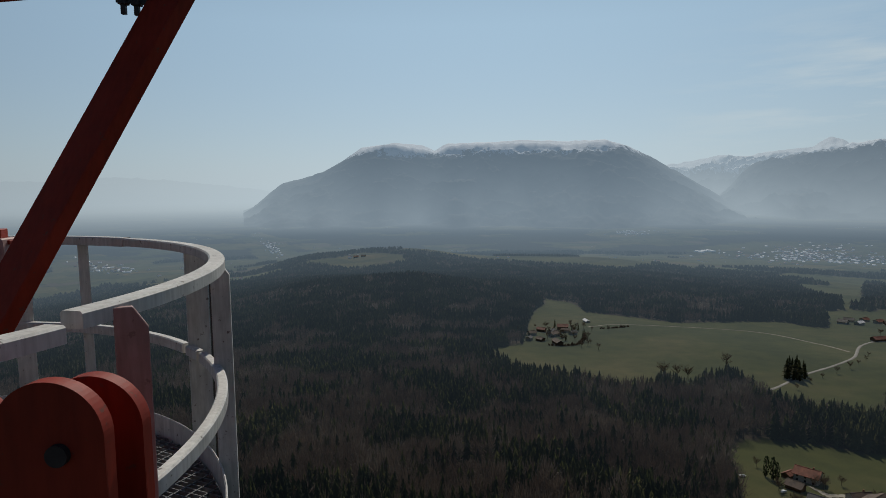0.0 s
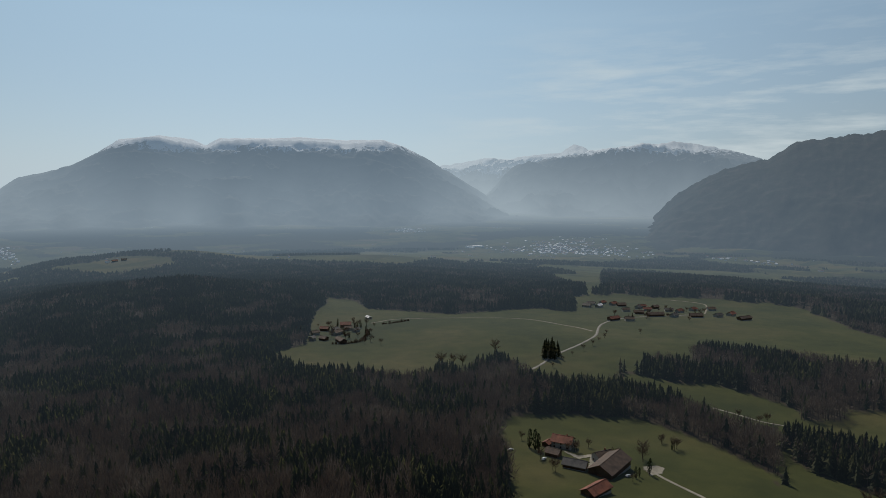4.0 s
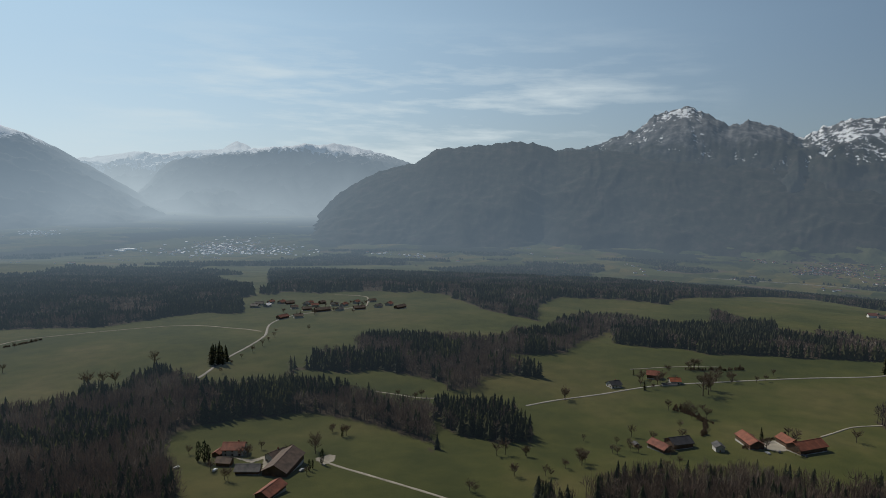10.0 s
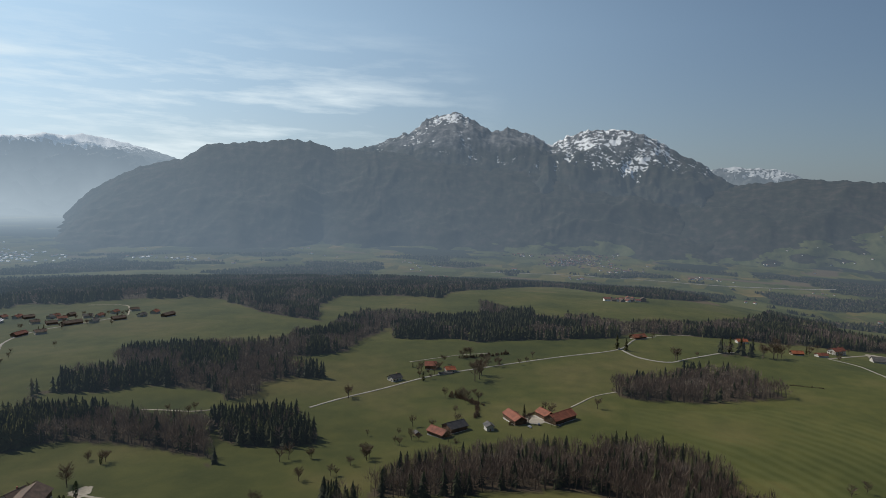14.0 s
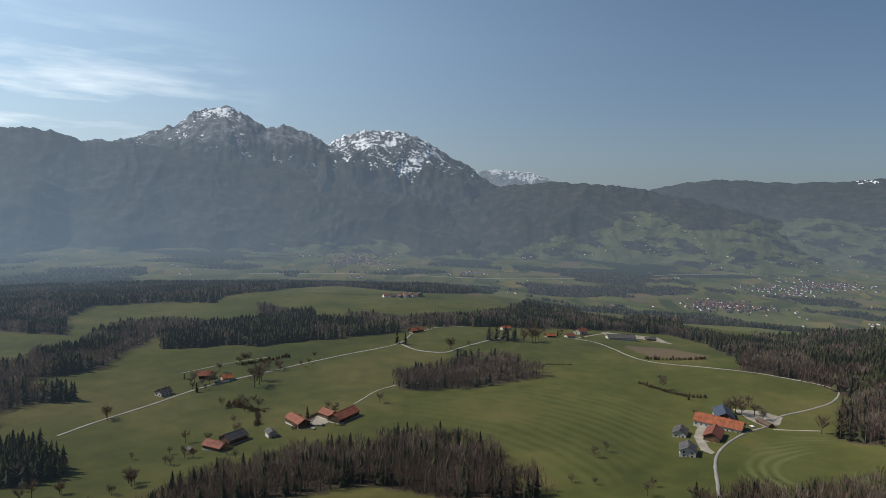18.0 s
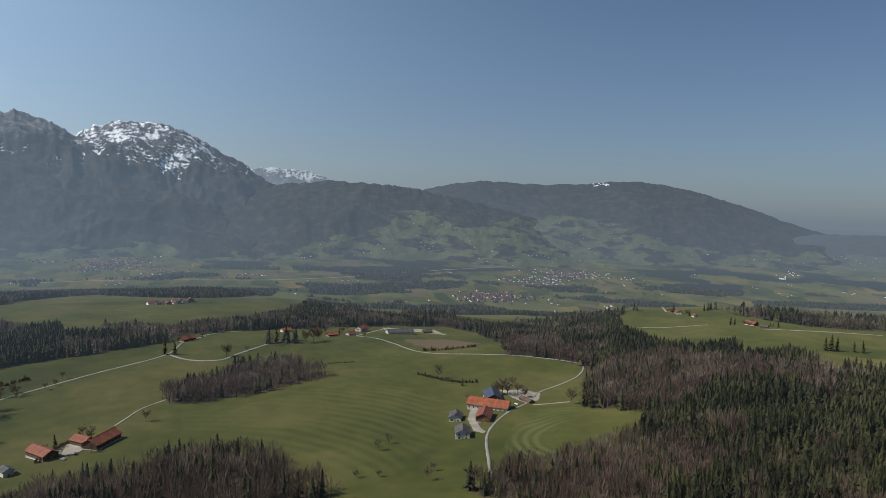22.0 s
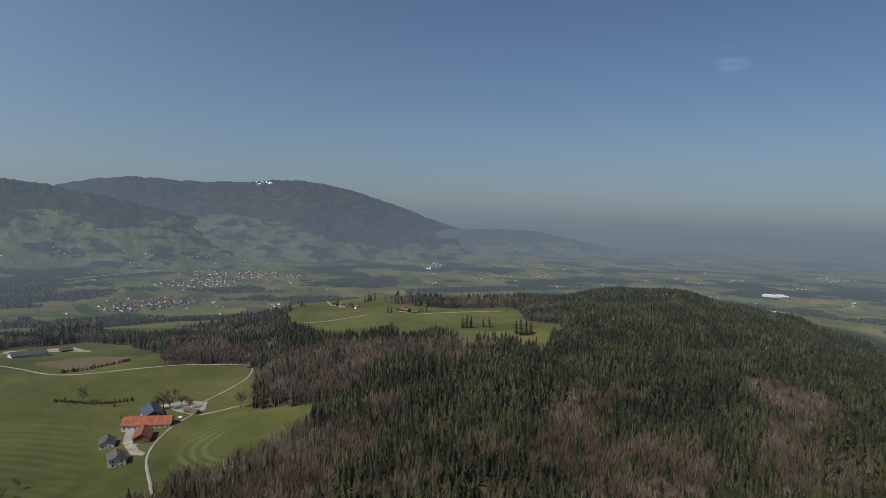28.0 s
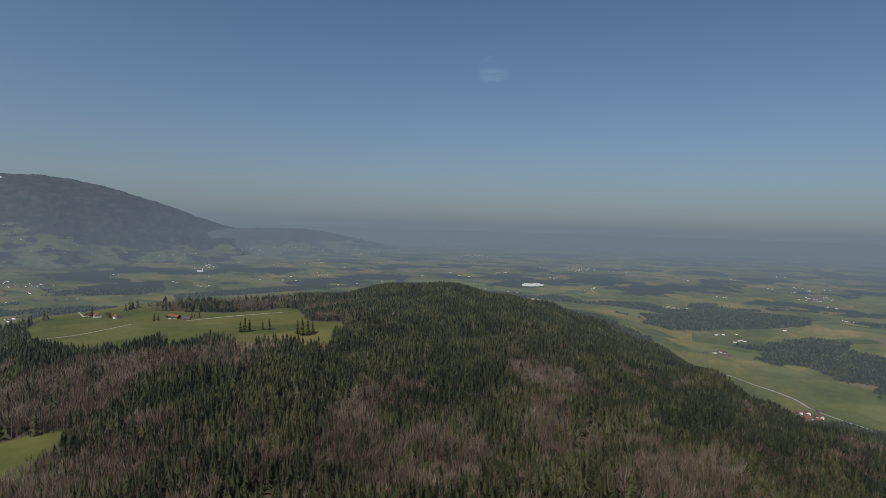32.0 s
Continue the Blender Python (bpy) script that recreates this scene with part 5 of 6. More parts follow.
def car(x, y, heading, colour):
    thing = tagged(new("car"), colour + " car parked on the grass by a farm", "car", "parked cars")
    at = placed(np.array(float(x)), np.array(float(y)), land(x, y) + 0.3)
    thing.matrix_world = Matrix.Translation(at.tolist()) @ pose(0, 0, 0, 0, 0, heading)
    bm = bmesh.new()
    side = [(-2.1, 0.35), (2.1, 0.35), (2.15, 0.75), (1.2, 0.95), (0.6, 1.42), (-1.3, 1.45), (-1.95, 0.95), (-2.15, 0.8)]
    a = [bm.verts.new((px_, -0.85 + (0.12 if pz_ > 1 else 0), pz_)) for px_, pz_ in side]
    b = [bm.verts.new((px_, 0.85 - (0.12 if pz_ > 1 else 0), pz_)) for px_, pz_ in side]
    bm.faces.new(a)
    bm.faces.new(b)
    for i in range(len(side)):
        j = (i + 1) % len(side)
        bm.faces.new((a[i], a[j], b[j], b[i]))
    part("body", bm, MAT["car_" + colour], thing)
    bm = bmesh.new()
    box(bm, -1.25, 0.7, -0.8, 0.8, 1.0, 1.33)
    part("glazing", bm, MAT["pane"], thing, "dark side windows")
    for wx in (-1.3, 1.3):
        for wy in (-0.8, 0.8):
            bm = bmesh.new()
            bmesh.ops.create_cone(bm, segments=14, radius1=0.32, radius2=0.32, depth=0.2, cap_ends=True)
            wheel = part("wheel", bm, MAT["tyre"], thing)
            wheel.matrix_local = pose(wx, wy, 0.32, 90, 0, 0)
            bm = bmesh.new()
            bmesh.ops.create_cone(bm, segments=10, radius1=0.2, radius2=0.2, depth=0.22, cap_ends=True)
            part("rim", bm, MAT["rim"], wheel)
    return thing


# ---- the farms, hamlets and villages of the place ----
road("road_to_hamlet", [(212, 1014), (227, 1023), (285, 1042), (470, 1008), (515, 899), (520, 831)], 4, "gravel")
road("village_road", [(306, 630), (337, 654), (382, 694), (444, 737), (498, 788), (579, 898), (654, 939), (749, 927), (814, 936)], 5, "asphalt")
road("back_lane", [(885, 1116), (916, 1054), (889, 1008), (818, 932)], 4, "gravel")
road("farm_drive", [(261, 349), (264, 342), (264, 331), (267, 293), (271, 242), (272, 204)], 4.5, "gravel")
road("main_road", [(492, 330), (531, 319), (579, 299), (646, 270), (706, 223), (780, 160), (859, 91), (937, 77), (987, 51)], 5.5, "asphalt")
road("side_road", [(871, 94), (834, 64), (828, 26), (856, 4), (896, -28), (930, -54)], 4.5, "asphalt")
road("orchard_drive", [(591, 103), (612, 97), (642, 88), (668, 70)], 4, "gravel")
road("hilltop_road", [(981, -173), (947, -203), (857, -216), (805, -241), (771, -303), (738, -367), (697, -400), (671, -398), (629, -366), (603, -331), (582, -295), (547, -265), (522, -234), (470, -194), (395, -165), (357, -152)], 4.5, "asphalt")
road("field_track", [(541, -268), (532, -303)], 3.5, "gravel")
road("hilltop_lane", [(981, -173), (1032, -206), (1075, -234), (1107, -254)], 5, "gravel")
road("lane_by_copse", [(990, 59), (1024, 24), (1048, -32), (1070, -71)], 3.5, "gravel")
road("barn_yard_lane", [(1064, -294), (1052, -322), (1037, -341)], 5, "gravel")
road("wood_lane", [(906, -623), (895, -673), (885, -760)], 5, "gravel")
road("meadow_lane", [(2879, -1670), (2734, -1821), (1111, -849)], 5, "gravel")
road("glade_lane", [(809, -806), (770, -881), (732, -964)], 5, "gravel")
road("valley_road", [(115, -2321), (78, -2351), (-93, -2542), (-262, -2390), (-345, -2088), (-421, -1890), (-449, -1846)], 9, "asphalt")
road("valley_motorway", [(3716, 1310), (3973, 600), (4119, -187), (4919, -1250), (5452, -2238), (6089, -3406)], 26, "asphalt")
road("meadow_path", [(686, 317), (737, 278), (766, 243)], 3, "gravel")
road("glade_road", [(422, 465), (430, 441), (436, 419), (452, 400)], 4, "gravel")
yard("farm_yard", [(557, -212), (558, -220), (531, -212), (510, -199), (487, -194), (474, -194), (471, -190), (481, -186), (517, -193)])
yard("barn_yard", [(1102, -240), (1030, -234), (1060, -294), (1022, -336), (1109, -339)])
yard("red_farm_yard", [(526, 140), (548, 133), (563, 122), (545, 109), (527, 119)])
yard("old_farm_yard", [(222, 394), (229, 380), (243, 381), (236, 362), (219, 344), (220, 353), (236, 376), (225, 374)])
yard("turning_place", [(263, 353), (276, 353), (277, 347), (268, 339), (258, 337)])
yard("gravel_yard", [(599, -258), (595, -285), (577, -294), (553, -280), (548, -263), (568, -259)])
house("farmhouse", 544, -224, -124, 41.0, 18, 4.5, "orange", "white", "long farmhouse with a bright orange tiled roof", windows=2)
house("barn", 570, -238, 165, 28.2, 16, 5, "slate", "wood", "barn with a blue-grey solar roof")
house("house", 512, -207, 152, 25.0, 13, 5.0, "rust", "wood", "small dark timber house with rust-red roof")
house("house", 523, -184, 157, 16.0, 11, 4, "grey", "white", "white house with a dark grey roof", windows=1)
house("house", 473, -173, 162, 16.0, 12, 5.5, "grey", "white", "white two-storey house with grey roof and windows", windows=2)
house("shed", 553, -267, -163, 16.4, 6, 2.5, "brown", "wood", "low brown timber shed on a gravel yard")
house("farmhouse", 228, 401, -45, 15.5, 12, 5.5, "red", "white", "farmhouse with a salmon-red tiled roof", windows=2)
house("annex", 218, 405, 31, 9.0, 6, 3, "red", "wood", "small red-roofed annex of the farmhouse")
house("shed", 214, 359, -45, 16.1, 10, 3.5, "grey", "wood", "long grey-roofed cattle shed")
house("shed", 211, 384, -52, 10.0, 8, 3.5, "brown", "wood", "dark brown roofed shed of the farm")
house("barn", 235, 350, -147, 34.0, 17, 5.5, "brown", "wood", "big old barn with a brown tiled roof")
house("house", 241, 368, 5, 13.0, 10, 5, "brown", "white", "old house joined to the barn yard", windows=1)
house("barn", 203, 316, -157, 19.3, 10, 3.5, "red", "wood", "dark timber barn with an orange-red roof")
house("farmhouse", 530, 141, -135, 24.0, 12, 5, "red", "wood", "farmhouse with orange tiled roof beside the wood")
house("barn", 546, 104, -27, 30.3, 14, 5, "red", "wood", "long timber barn with a red tiled roof", windows=1)
house("house", 549, 118, -129, 15.4, 11, 5, "red", "wood", "red-roofed house in the farmyard")
house("barn", 473, 190, -110, 17.9, 11, 4, "rust", "wood", "red-roofed barn half hidden by trees")
house("barn", 489, 182, -31, 19.2, 13, 5, "black", "wood", "large dark-roofed barn beside trees")
house("hut", 468, 208, -133, 5.5, 4, 2.2, "grey", "wood", "little wooden hut on the meadow")
house("house", 500, 155, -142, 8.5, 7, 4.5, "grey", "white", "small bright white house at the farm")
house("barn", 674, 284, -67, 13.6, 13, 5, "rust", "wood", "dark red roofed barn by the road")
house("house", 670, 258, -49, 11.7, 10, 4, "orange", "white", "house with an orange roof by the road", windows=1)
house("house", 614, 301, -27, 13.3, 11, 4, "black", "white", "dark-roofed house by the road", windows=1)
house("shed", 659, 259, -47, 17.0, 4, 1.8, "grey", "white", "long low white shed by the road")
house("farmhouse", 953, 74, -42, 24.0, 12, 4, "red", "wood", "red-roofed farm at the road junction")
house("farmhouse", 1044, -193, -44, 24.0, 13, 6.5, "rust", "white", "white gabled farmhouse on the hilltop", windows=2)
house("house", 977, -134, -69, 16.0, 10, 3.5, "orange", "wood", "low orange-roofed house on the hilltop")
house("house", 992, -166, -58, 16.0, 9, 3.5, "rust", "white", "red-roofed annex on the hilltop")
house("barn", 1025, -254, -85, 48.0, 17, 4.5, "grey", "white", "long white cattle barn with a grey roof")
house("shed", 1055, -311, -85, 17.0, 9, 3.5, "grey", "wood", "grey-roofed shed by the cattle barn")
house("house", 1020, -67, -64, 16.0, 10, 4, "orange", "white", "orange-roofed house beside a copse")
house("farmhouse", 169, 1002, -10, 18.1, 12, 5, "rust", "wood", "red-brown roofed farmhouse of the hamlet")
house("barn", 142, 883, -77, 21.7, 10, 5, "brown", "wood", "brown barn at the hamlet edge")
house("house", 146, 943, 39, 16.0, 10, 5, "brown", "white", "house of the hamlet among trees", windows=1)
house("shed", 220, 1066, -82, 17.0, 7, 3, "white", "white", "small building with a bright white roof")
house("house", 177, 956, 36, 11.1, 9, 4, "grey", "white", "white house of the hamlet")
house("shed", 121, 908, -50, 12.0, 9, 4, "brown", "wood", "brown shed among bare trees")
house("house", 666, 1088, -53, 16.0, 13, 4.5, "grey", "white", "grey-roofed white building of the hilltop hamlet")
house("house", 686, 1076, 28, 16.0, 10, 4.5, "white", "white", "white-roofed white building of the hilltop hamlet")
house("house", 731, 1094, 17, 16.0, 11, 4.5, "rust", "white", "red-roofed white building of the hilltop hamlet")
house("house", 700, 1006, -18, 13.6, 10, 4.5, "brown", "white", "brown-roofed white building of the hilltop hamlet")
house("barn", 703, 970, -23, 17.6, 10, 4.5, "brown", "wood", "brown-roofed timber building of the hilltop hamlet")
house("barn", 714, 937, -14, 30.9, 12, 4.5, "brown", "wood", "brown-roofed timber building of the hilltop hamlet")
house("barn", 623, 930, 11, 22.5, 11, 4.5, "rust", "wood", "red-roofed timber building of the hilltop hamlet")
house("house", 644, 914, -21, 16.0, 11, 4.5, "brown", "white", "brown-roofed white building of the hilltop hamlet")
house("house", 740, 919, 21, 16.0, 10, 4.5, "grey", "white", "grey-roofed white building of the hilltop hamlet")
house("barn", 776, 905, -20, 23.0, 11, 4.5, "brown", "wood", "brown-roofed timber building of the hilltop hamlet")
house("house", 819, 899, 8, 16.0, 10, 4.5, "grey", "white", "grey-roofed white building of the hilltop hamlet")
house("house", 856, 908, 20, 16.0, 12, 4.5, "rust", "white", "red-roofed white building of the hilltop hamlet")
house("barn", 840, 860, 5, 26.5, 11, 4.5, "brown", "wood", "brown-roofed timber building of the hilltop hamlet")
house("house", 786, 962, 17, 16.0, 9, 4.5, "rust", "white", "red-roofed white building of the hilltop hamlet")
house("house", 758, 1037, -6, 15.9, 9, 4.5, "rust", "white", "red-roofed white building of the hilltop hamlet")
house("farmhouse", 857, -826, -169, 20.0, 11, 4.5, "red", "wood", "farm with a red roof on a green glade")
house("shed", 823, -820, -150, 12.0, 8, 3.0, "grey", "wood", "small grey-roofed shed beside the glade farm")
house("farmhouse", 1075, -849, 151, 22.0, 12, 5, "rust", "white", "red-roofed farm beyond the wood")
house("barn", 1116, -862, 120, 18.0, 10, 4, "brown", "wood", "brown-roofed barn of the farm beyond the wood")
house("house", 1007, -834, 161, 14.0, 9, 4, "red", "white", "small red-roofed house beyond the wood")
house("house", 691, 1113, -40, 17.0, 11, 4.5, "grey", "white", "pale house of the hilltop hamlet")
house("house", 722, 1119, 20, 14.0, 10, 4.5, "rust", "white", "red-roofed house of the hilltop hamlet")
house("barn", 735, 1072, -15, 18.0, 11, 4.5, "brown", "wood", "dark timber barn of the hilltop hamlet")
house("house", 745, 1031, 30, 13.0, 9, 4.5, "grey", "white", "grey-roofed house of the hilltop hamlet")
house("house", 741, 997, -25, 15.0, 10, 4.5, "rust", "white", "red-roofed house of the hilltop hamlet")
house("barn", 778, 1022, 10, 14.0, 9, 4.5, "brown", "wood", "brown barn of the hilltop hamlet")
house("house", 773, 975, -30, 16.0, 10, 4.5, "grey", "white", "grey-roofed house of the hilltop hamlet")
house("house", 830, 977, 15, 15.0, 10, 4.5, "rust", "white", "red-roofed house of the hilltop hamlet")
house("house", 870, 974, -20, 16.0, 10, 4.5, "brown", "white", "brown-roofed house of the hilltop hamlet")
house("house", 114, 951, 20, 12.0, 9, 4.5, "brown", "white", "white house of the wooded hamlet")
house("barn", 132, 979, -30, 14.0, 9, 4.5, "rust", "wood", "red-brown barn of the wooded hamlet")
house("house", 147, 969, 40, 12.0, 9, 4.5, "grey", "white", "grey-roofed house of the wooded hamlet")
house("house", 168, 974, 0, 13.0, 9, 4.5, "brown", "white", "brown-roofed house of the wooded hamlet")
house("house", 105, 912, 60, 10.0, 8, 4.5, "grey", "white", "small pale house of the wooded hamlet")
house("farmhouse", -487, 3034, 20, 24.0, 13, 5.5, "rust", "white", "farm on the clearing of the wooded hill")
house("barn", -452, 3042, -10, 22.0, 12, 5.0, "grey", "white", "pale barn on the clearing of the wooded hill")
village("V1", *TOWNS["V1"], 260, 0.2, "red-roofed village at the foot of the mountains")
village("V2", *TOWNS["V2"], 190, 0.15, "village of white houses in the valley")
village("V3", *TOWNS["V3"], 330, 0.2, "village of white houses round a church")
village("V4", *TOWNS["V4"], 420, 0.9, "hazy town on the valley floor")
village("V6", *TOWNS["V6"], 50, 0.6, "far pale town in the haze")
village("V7", *TOWNS["V7"], 26, 0.7, "far pale row of houses")
village("V7b", *TOWNS["V7b"], 16, 0.7, "far pale hamlet in the plain")
village("V7c", *TOWNS["V7c"], 9, 1, "low white halls in the plain")
village("V8", *TOWNS["V8"], 9, 0.2, "farm row beside the valley road")
village("V8b", *TOWNS["V8b"], 16, 0.2, "row of houses along the valley road")
village("V8c", *TOWNS["V8c"], 5, 0.6, "lone farm in the plain")
village("V8d", *TOWNS["V8d"], 36, 0.6, "pale village in the plain")
village("V9", *TOWNS["V9"], 70, 0.9, "hazy town seen past the railing")
village("V9b", *TOWNS["V9b"], 60, 0.9, "hazy airfield halls and houses on the plain")
village("V10", *TOWNS["V10"], 60, 0.9, "hazy village below the table mountain")
village("V11", *TOWNS["V11"], 14, 0.4, "farm hamlet between the woods")
village("V12", *TOWNS["V12"], 12, 0.5, "farms on the valley floor")
village("V13", *TOWNS["V13"], 26, 0.9, "scattered houses on the valley floor")
village("V15", *TOWNS["V15"], 12, 1, "white church and houses in the valley")
village("V16", *TOWNS["V16"], 4, 1, "long white factory halls")
church(4662, -4808, 30, 44, "white church with a pointed tower in the hazy valley")
church(4609, -2217, -20, 30, "village church with a dark spire among white houses")
church(5029, 1009, 10, 30, "pale church among the roofs of the valley village")
hedge([(694, -193), (678, -204), (657, -217), (644, -231), (638, -247)], 5)
hedge([(730, 264), (745, 244), (774, 216)], 6)
hedge([(582, 224), (577, 204), (567, 183)], 4)
hedge([(822, -238), (817, -267), (822, -315)], 6)
hedge([(591, 225), (578, 202), (562, 187), (528, 175)], 6)
hedge([(228, 998), (247, 1002), (279, 1019)], 5)
hedge([(777, -102), (776, -135)], 1.5)
hedge([(517, 141), (548, 134), (571, 125)], 5)
hedge([(128, 875), (150, 871), (174, 887), (194, 952)], 6)
tree(541, 317, 13.9, "bare")
tree(647, 219, 26.4, "bare")
tree(656, 217, 21.6, "bare")
tree(843, 18, 18.6, "bare")
tree(915, -88, 20.3, "bare")
tree(918, -100, 22.1, "bare")
tree(929, -110, 17.2, "bare")
tree(393, 214, 13.2, "bare")
tree(457, -100, 9.5, "bare")
tree(474, -112, 9.0, "bare")
tree(378, -116, 9.5, "bare")
tree(396, -125, 7.7, "bare")
tree(583, -254, 19.9, "bare")
tree(577, -257, 17.4, "bare")
tree(580, -270, 14.1, "bare")
tree(585, -248, 14.0, "bare")
tree(524, -299, 18.9, "bare")
tree(438, 213, 7.2, "bare")
tree(636, 281, 9.0, "bare")
tree(729, 265, 12.8, "bare")
tree(738, 262, 14.4, "bare")
tree(374, -141, 8.1, "bare")
tree(397, -73, 6.7, "bare")
tree(394, -87, 5.9, "bare")
tree(360, -143, 8.6, "bare")
tree(731, 192, 8.3, "bare")
tree(769, 185, 8.7, "bare")
tree(670, -213, 16.8, "bare")
tree(871, -7, 8.0, "bare")
tree(535, 313, 12.5, "bare")
tree(270, 362, 12.5, "bare")
tree(311, 380, 10.9, "bare")
tree(311, 395, 7.4, "bare")
tree(575, 788, 9.0, "bare")
tree(424, 435, 8.9, "bare")
tree(430, 417, 8.8, "bare")
tree(437, 416, 10.0, "bare")
tree(196, 353, 9.7, "bare")
tree(196, 357, 8.3, "bare")
tree(232, 406, 6.9, "bare")
tree(236, 403, 7.7, "bare")
tree(239, 330, 6.0, "bare")
tree(291, 230, 8.2, "bare")
tree(338, 234, 8.3, "bare")
tree(393, 214, 10.7, "bare")
tree(401, 216, 10.1, "bare")
tree(436, 208, 8.0, "bare")
tree(370, 265, 12.6, "bare")
tree(363, 268, 10.8, "bare")
tree(379, 252, 9.2, "bare")
tree(744, 186, 8.5, "bare")
tree(315, 731, 19.0, "bare")
tree(230, 694, 20.2, "bare")
tree(243, 690, 16.2, "bare")
tree(254, 686, 17.5, "bare")
tree(738, 263, 13.0, "bare")
tree(743, 259, 13.0, "bare")
tree(335, 210, 5.1, "bare")
tree(672, 220, 22.1, "bare")
tree(671, 224, 16.9, "bare")
tree(377, 218, 7.2, "bare")
tree(399, 219, 11.7, "bare")
tree(380, 221, 6.5, "bare")
tree(379, 253, 9.2, "bare")
tree(292, 235, 8.3, "bare")
tree(335, 232, 9.8, "bare")
tree(353, 219, 8.4, "bare")
tree(355, 216, 6.9, "bare")
tree(847, 16, 17.2, "bare")
tree(907, -86, 20.1, "bare")
tree(910, -99, 23.6, "bare")
tree(922, -105, 20.5, "bare")
tree(315, 382, 10.0, "bare")
tree(274, 368, 14.4, "bare")
tree(247, 396, 7.7, "bare")
tree(314, 398, 7.5, "bare")
tree(462, 211, 7.5, "bare")
tree(453, 199, 8.2, "bare")
tree(449, 244, 5.7, "bare")
tree(598, 79, 12.2, "bare")
tree(461, 221, 6.6, "bare")
tree(202, 404, 14.1, "column")
tree(204, 398, 15.7, "column")
tree(206, 397, 12.4, "column")
tree(259, 340, 11.0, "column")
tree(310, 381, 7.2, "column")
tree(245, 335, 7.7, "column")
tree(249, 337, 6.2, "column")
tree(366, 679, 31.2, "spruce")
tree(360, 682, 24.1, "spruce")
tree(369, 673, 25.4, "spruce")
tree(362, 688, 23, "spruce")
tree(371, 684, 22, "spruce")
tree(377, 690, 20, "spruce")
tree(368, 694, 24, "spruce")
tree(374, 699, 21, "spruce")
tree(381, 703, 23, "spruce")
tree(386, 697, 18, "spruce")
tree(379, 681, 19, "spruce")
tree(862, 93, 20.8, "spruce")
tree(860, 81, 17.5, "spruce")
tree(915, -36, 21.9, "spruce")
tree(918, -47, 25.4, "spruce")
tree(929, -61, 24.0, "spruce")
tree(932, -75, 22.4, "spruce")
tree(632, -228, 8.7, "spruce")
tree(514, -308, 27.6, "spruce")
tree(519, -316, 25.7, "spruce")
tree(619, -718, 18, "spruce")
tree(617, -725, 22, "spruce")
tree(616, -734, 19, "spruce")
tree(609, -755, 15, "spruce")
tree(603, -763, 17, "spruce")
tree(865, -790, 15, "spruce")
tree(866, -799, 12, "spruce")
tree(507, -700, 20, "spruce")
tree(498, -699, 24, "spruce")
tree(492, -703, 22, "spruce")
tree(488, -708, 18, "spruce")
car(544, -252, 20, "white")
car(200, 377, 30, "white")
car(186, 402, 5, "white")
car(185, 412, 5, "dark")
car(241, 338, 20, "silver")
car(517, 124, 60, "silver")
car(526, 118, 10, "dark")
car(530, 102, 70, "dark")
mown("mown_meadow", [(459, -198), (493, -221), (534, -264), (521, -305), (495, -317), (470, -347), (447, -350), (427, -317), (403, -260), (386, -212), (382, -184), (400, -174), (431, -183)], (410, -276), 8.5, 1.0, 52)
mown("pasture", [(625, 62), (636, 12), (654, -47), (698, -94), (725, -151), (652, -179), (592, -197), (466, -159), (375, -100), (375, -64), (451, -34), (484, -5), (540, 10), (538, 49)], (396, 77), 13, 0.32)
mown("far_mown_meadow", [(868, -601), (878, -748), (775, -726), (717, -602), (773, -582)], (755, -524), 14, 0.6)

# gardens and orchards round the hamlets and farms
grove_rng = np.random.default_rng(19)
for cx, cy, wx, wy, count, share in ((165, 960, 45, 70, 60, 0.35), (730, 950, 90, 60, 26, 0.15), (482, 185, 30, 26, 15, 0.12), (545, 122, 34, 26, 10, 0.12), (582, 205, 16, 22, 8, 0.0),
                                     (660, 278, 34, 24, 10, 0.1), (718, 222, 10, 16, 8, 0.0), (1010, -150, 50, 34, 16, 0.2), (575, -255, 22, 22, 7, 0.0), (225, 385, 26, 32, 10, 0.1), (955, 70, 20, 20, 6, 0.2), (836, -816, 25, 25, 10, 0.5), (1053, -842, 30, 20, 9, 0.3)):
    for k in range(count):
        x, y = cx + grove_rng.normal(0, wx * 0.6), cy + grove_rng.normal(0, wy * 0.6)
        if min(math.hypot(x - hx, y - hy) for hx, hy in HOUSES) < 11:
            continue
        kind = "spruce" if grove_rng.random() < share else "bare"
        tree(x, y, grove_rng.uniform(6, 13), kind)
for x, y in ((345, 648), (372, 672), (395, 690), (420, 706), (447, 726), (470, 748), (492, 768), (520, 806)):
    tree(x + 5, y - 5, grove_rng.uniform(6, 10), "bare")

# scattered farms over the wide valley
far_rng = np.random.default_rng(77)
fa, fr = far_rng.uniform(-30, 190, 700), far_rng.uniform(2700, 9500, 700)
fx, fy = np.sin(np.radians(fa)) * fr, np.cos(np.radians(fa)) * fr
ok = ~wooded(fx, fy)
knots = far_rng.integers(1, 5, ok.sum())[:230]
fx = np.repeat(fx[ok][:230], knots) + far_rng.normal(0, 38, knots.sum())
fy = np.repeat(fy[ok][:230], knots) + far_rng.normal(0, 38, knots.sum())
wall_v, roof_v, wall_f, roof_f = [], [], [], []
fz = land(fx, fy)
sx, sy, sz = np.array(SLOPES).T
fx, fy, fz = np.concatenate([fx, sx]), np.concatenate([fy, sy]), np.concatenate([fz, sz])
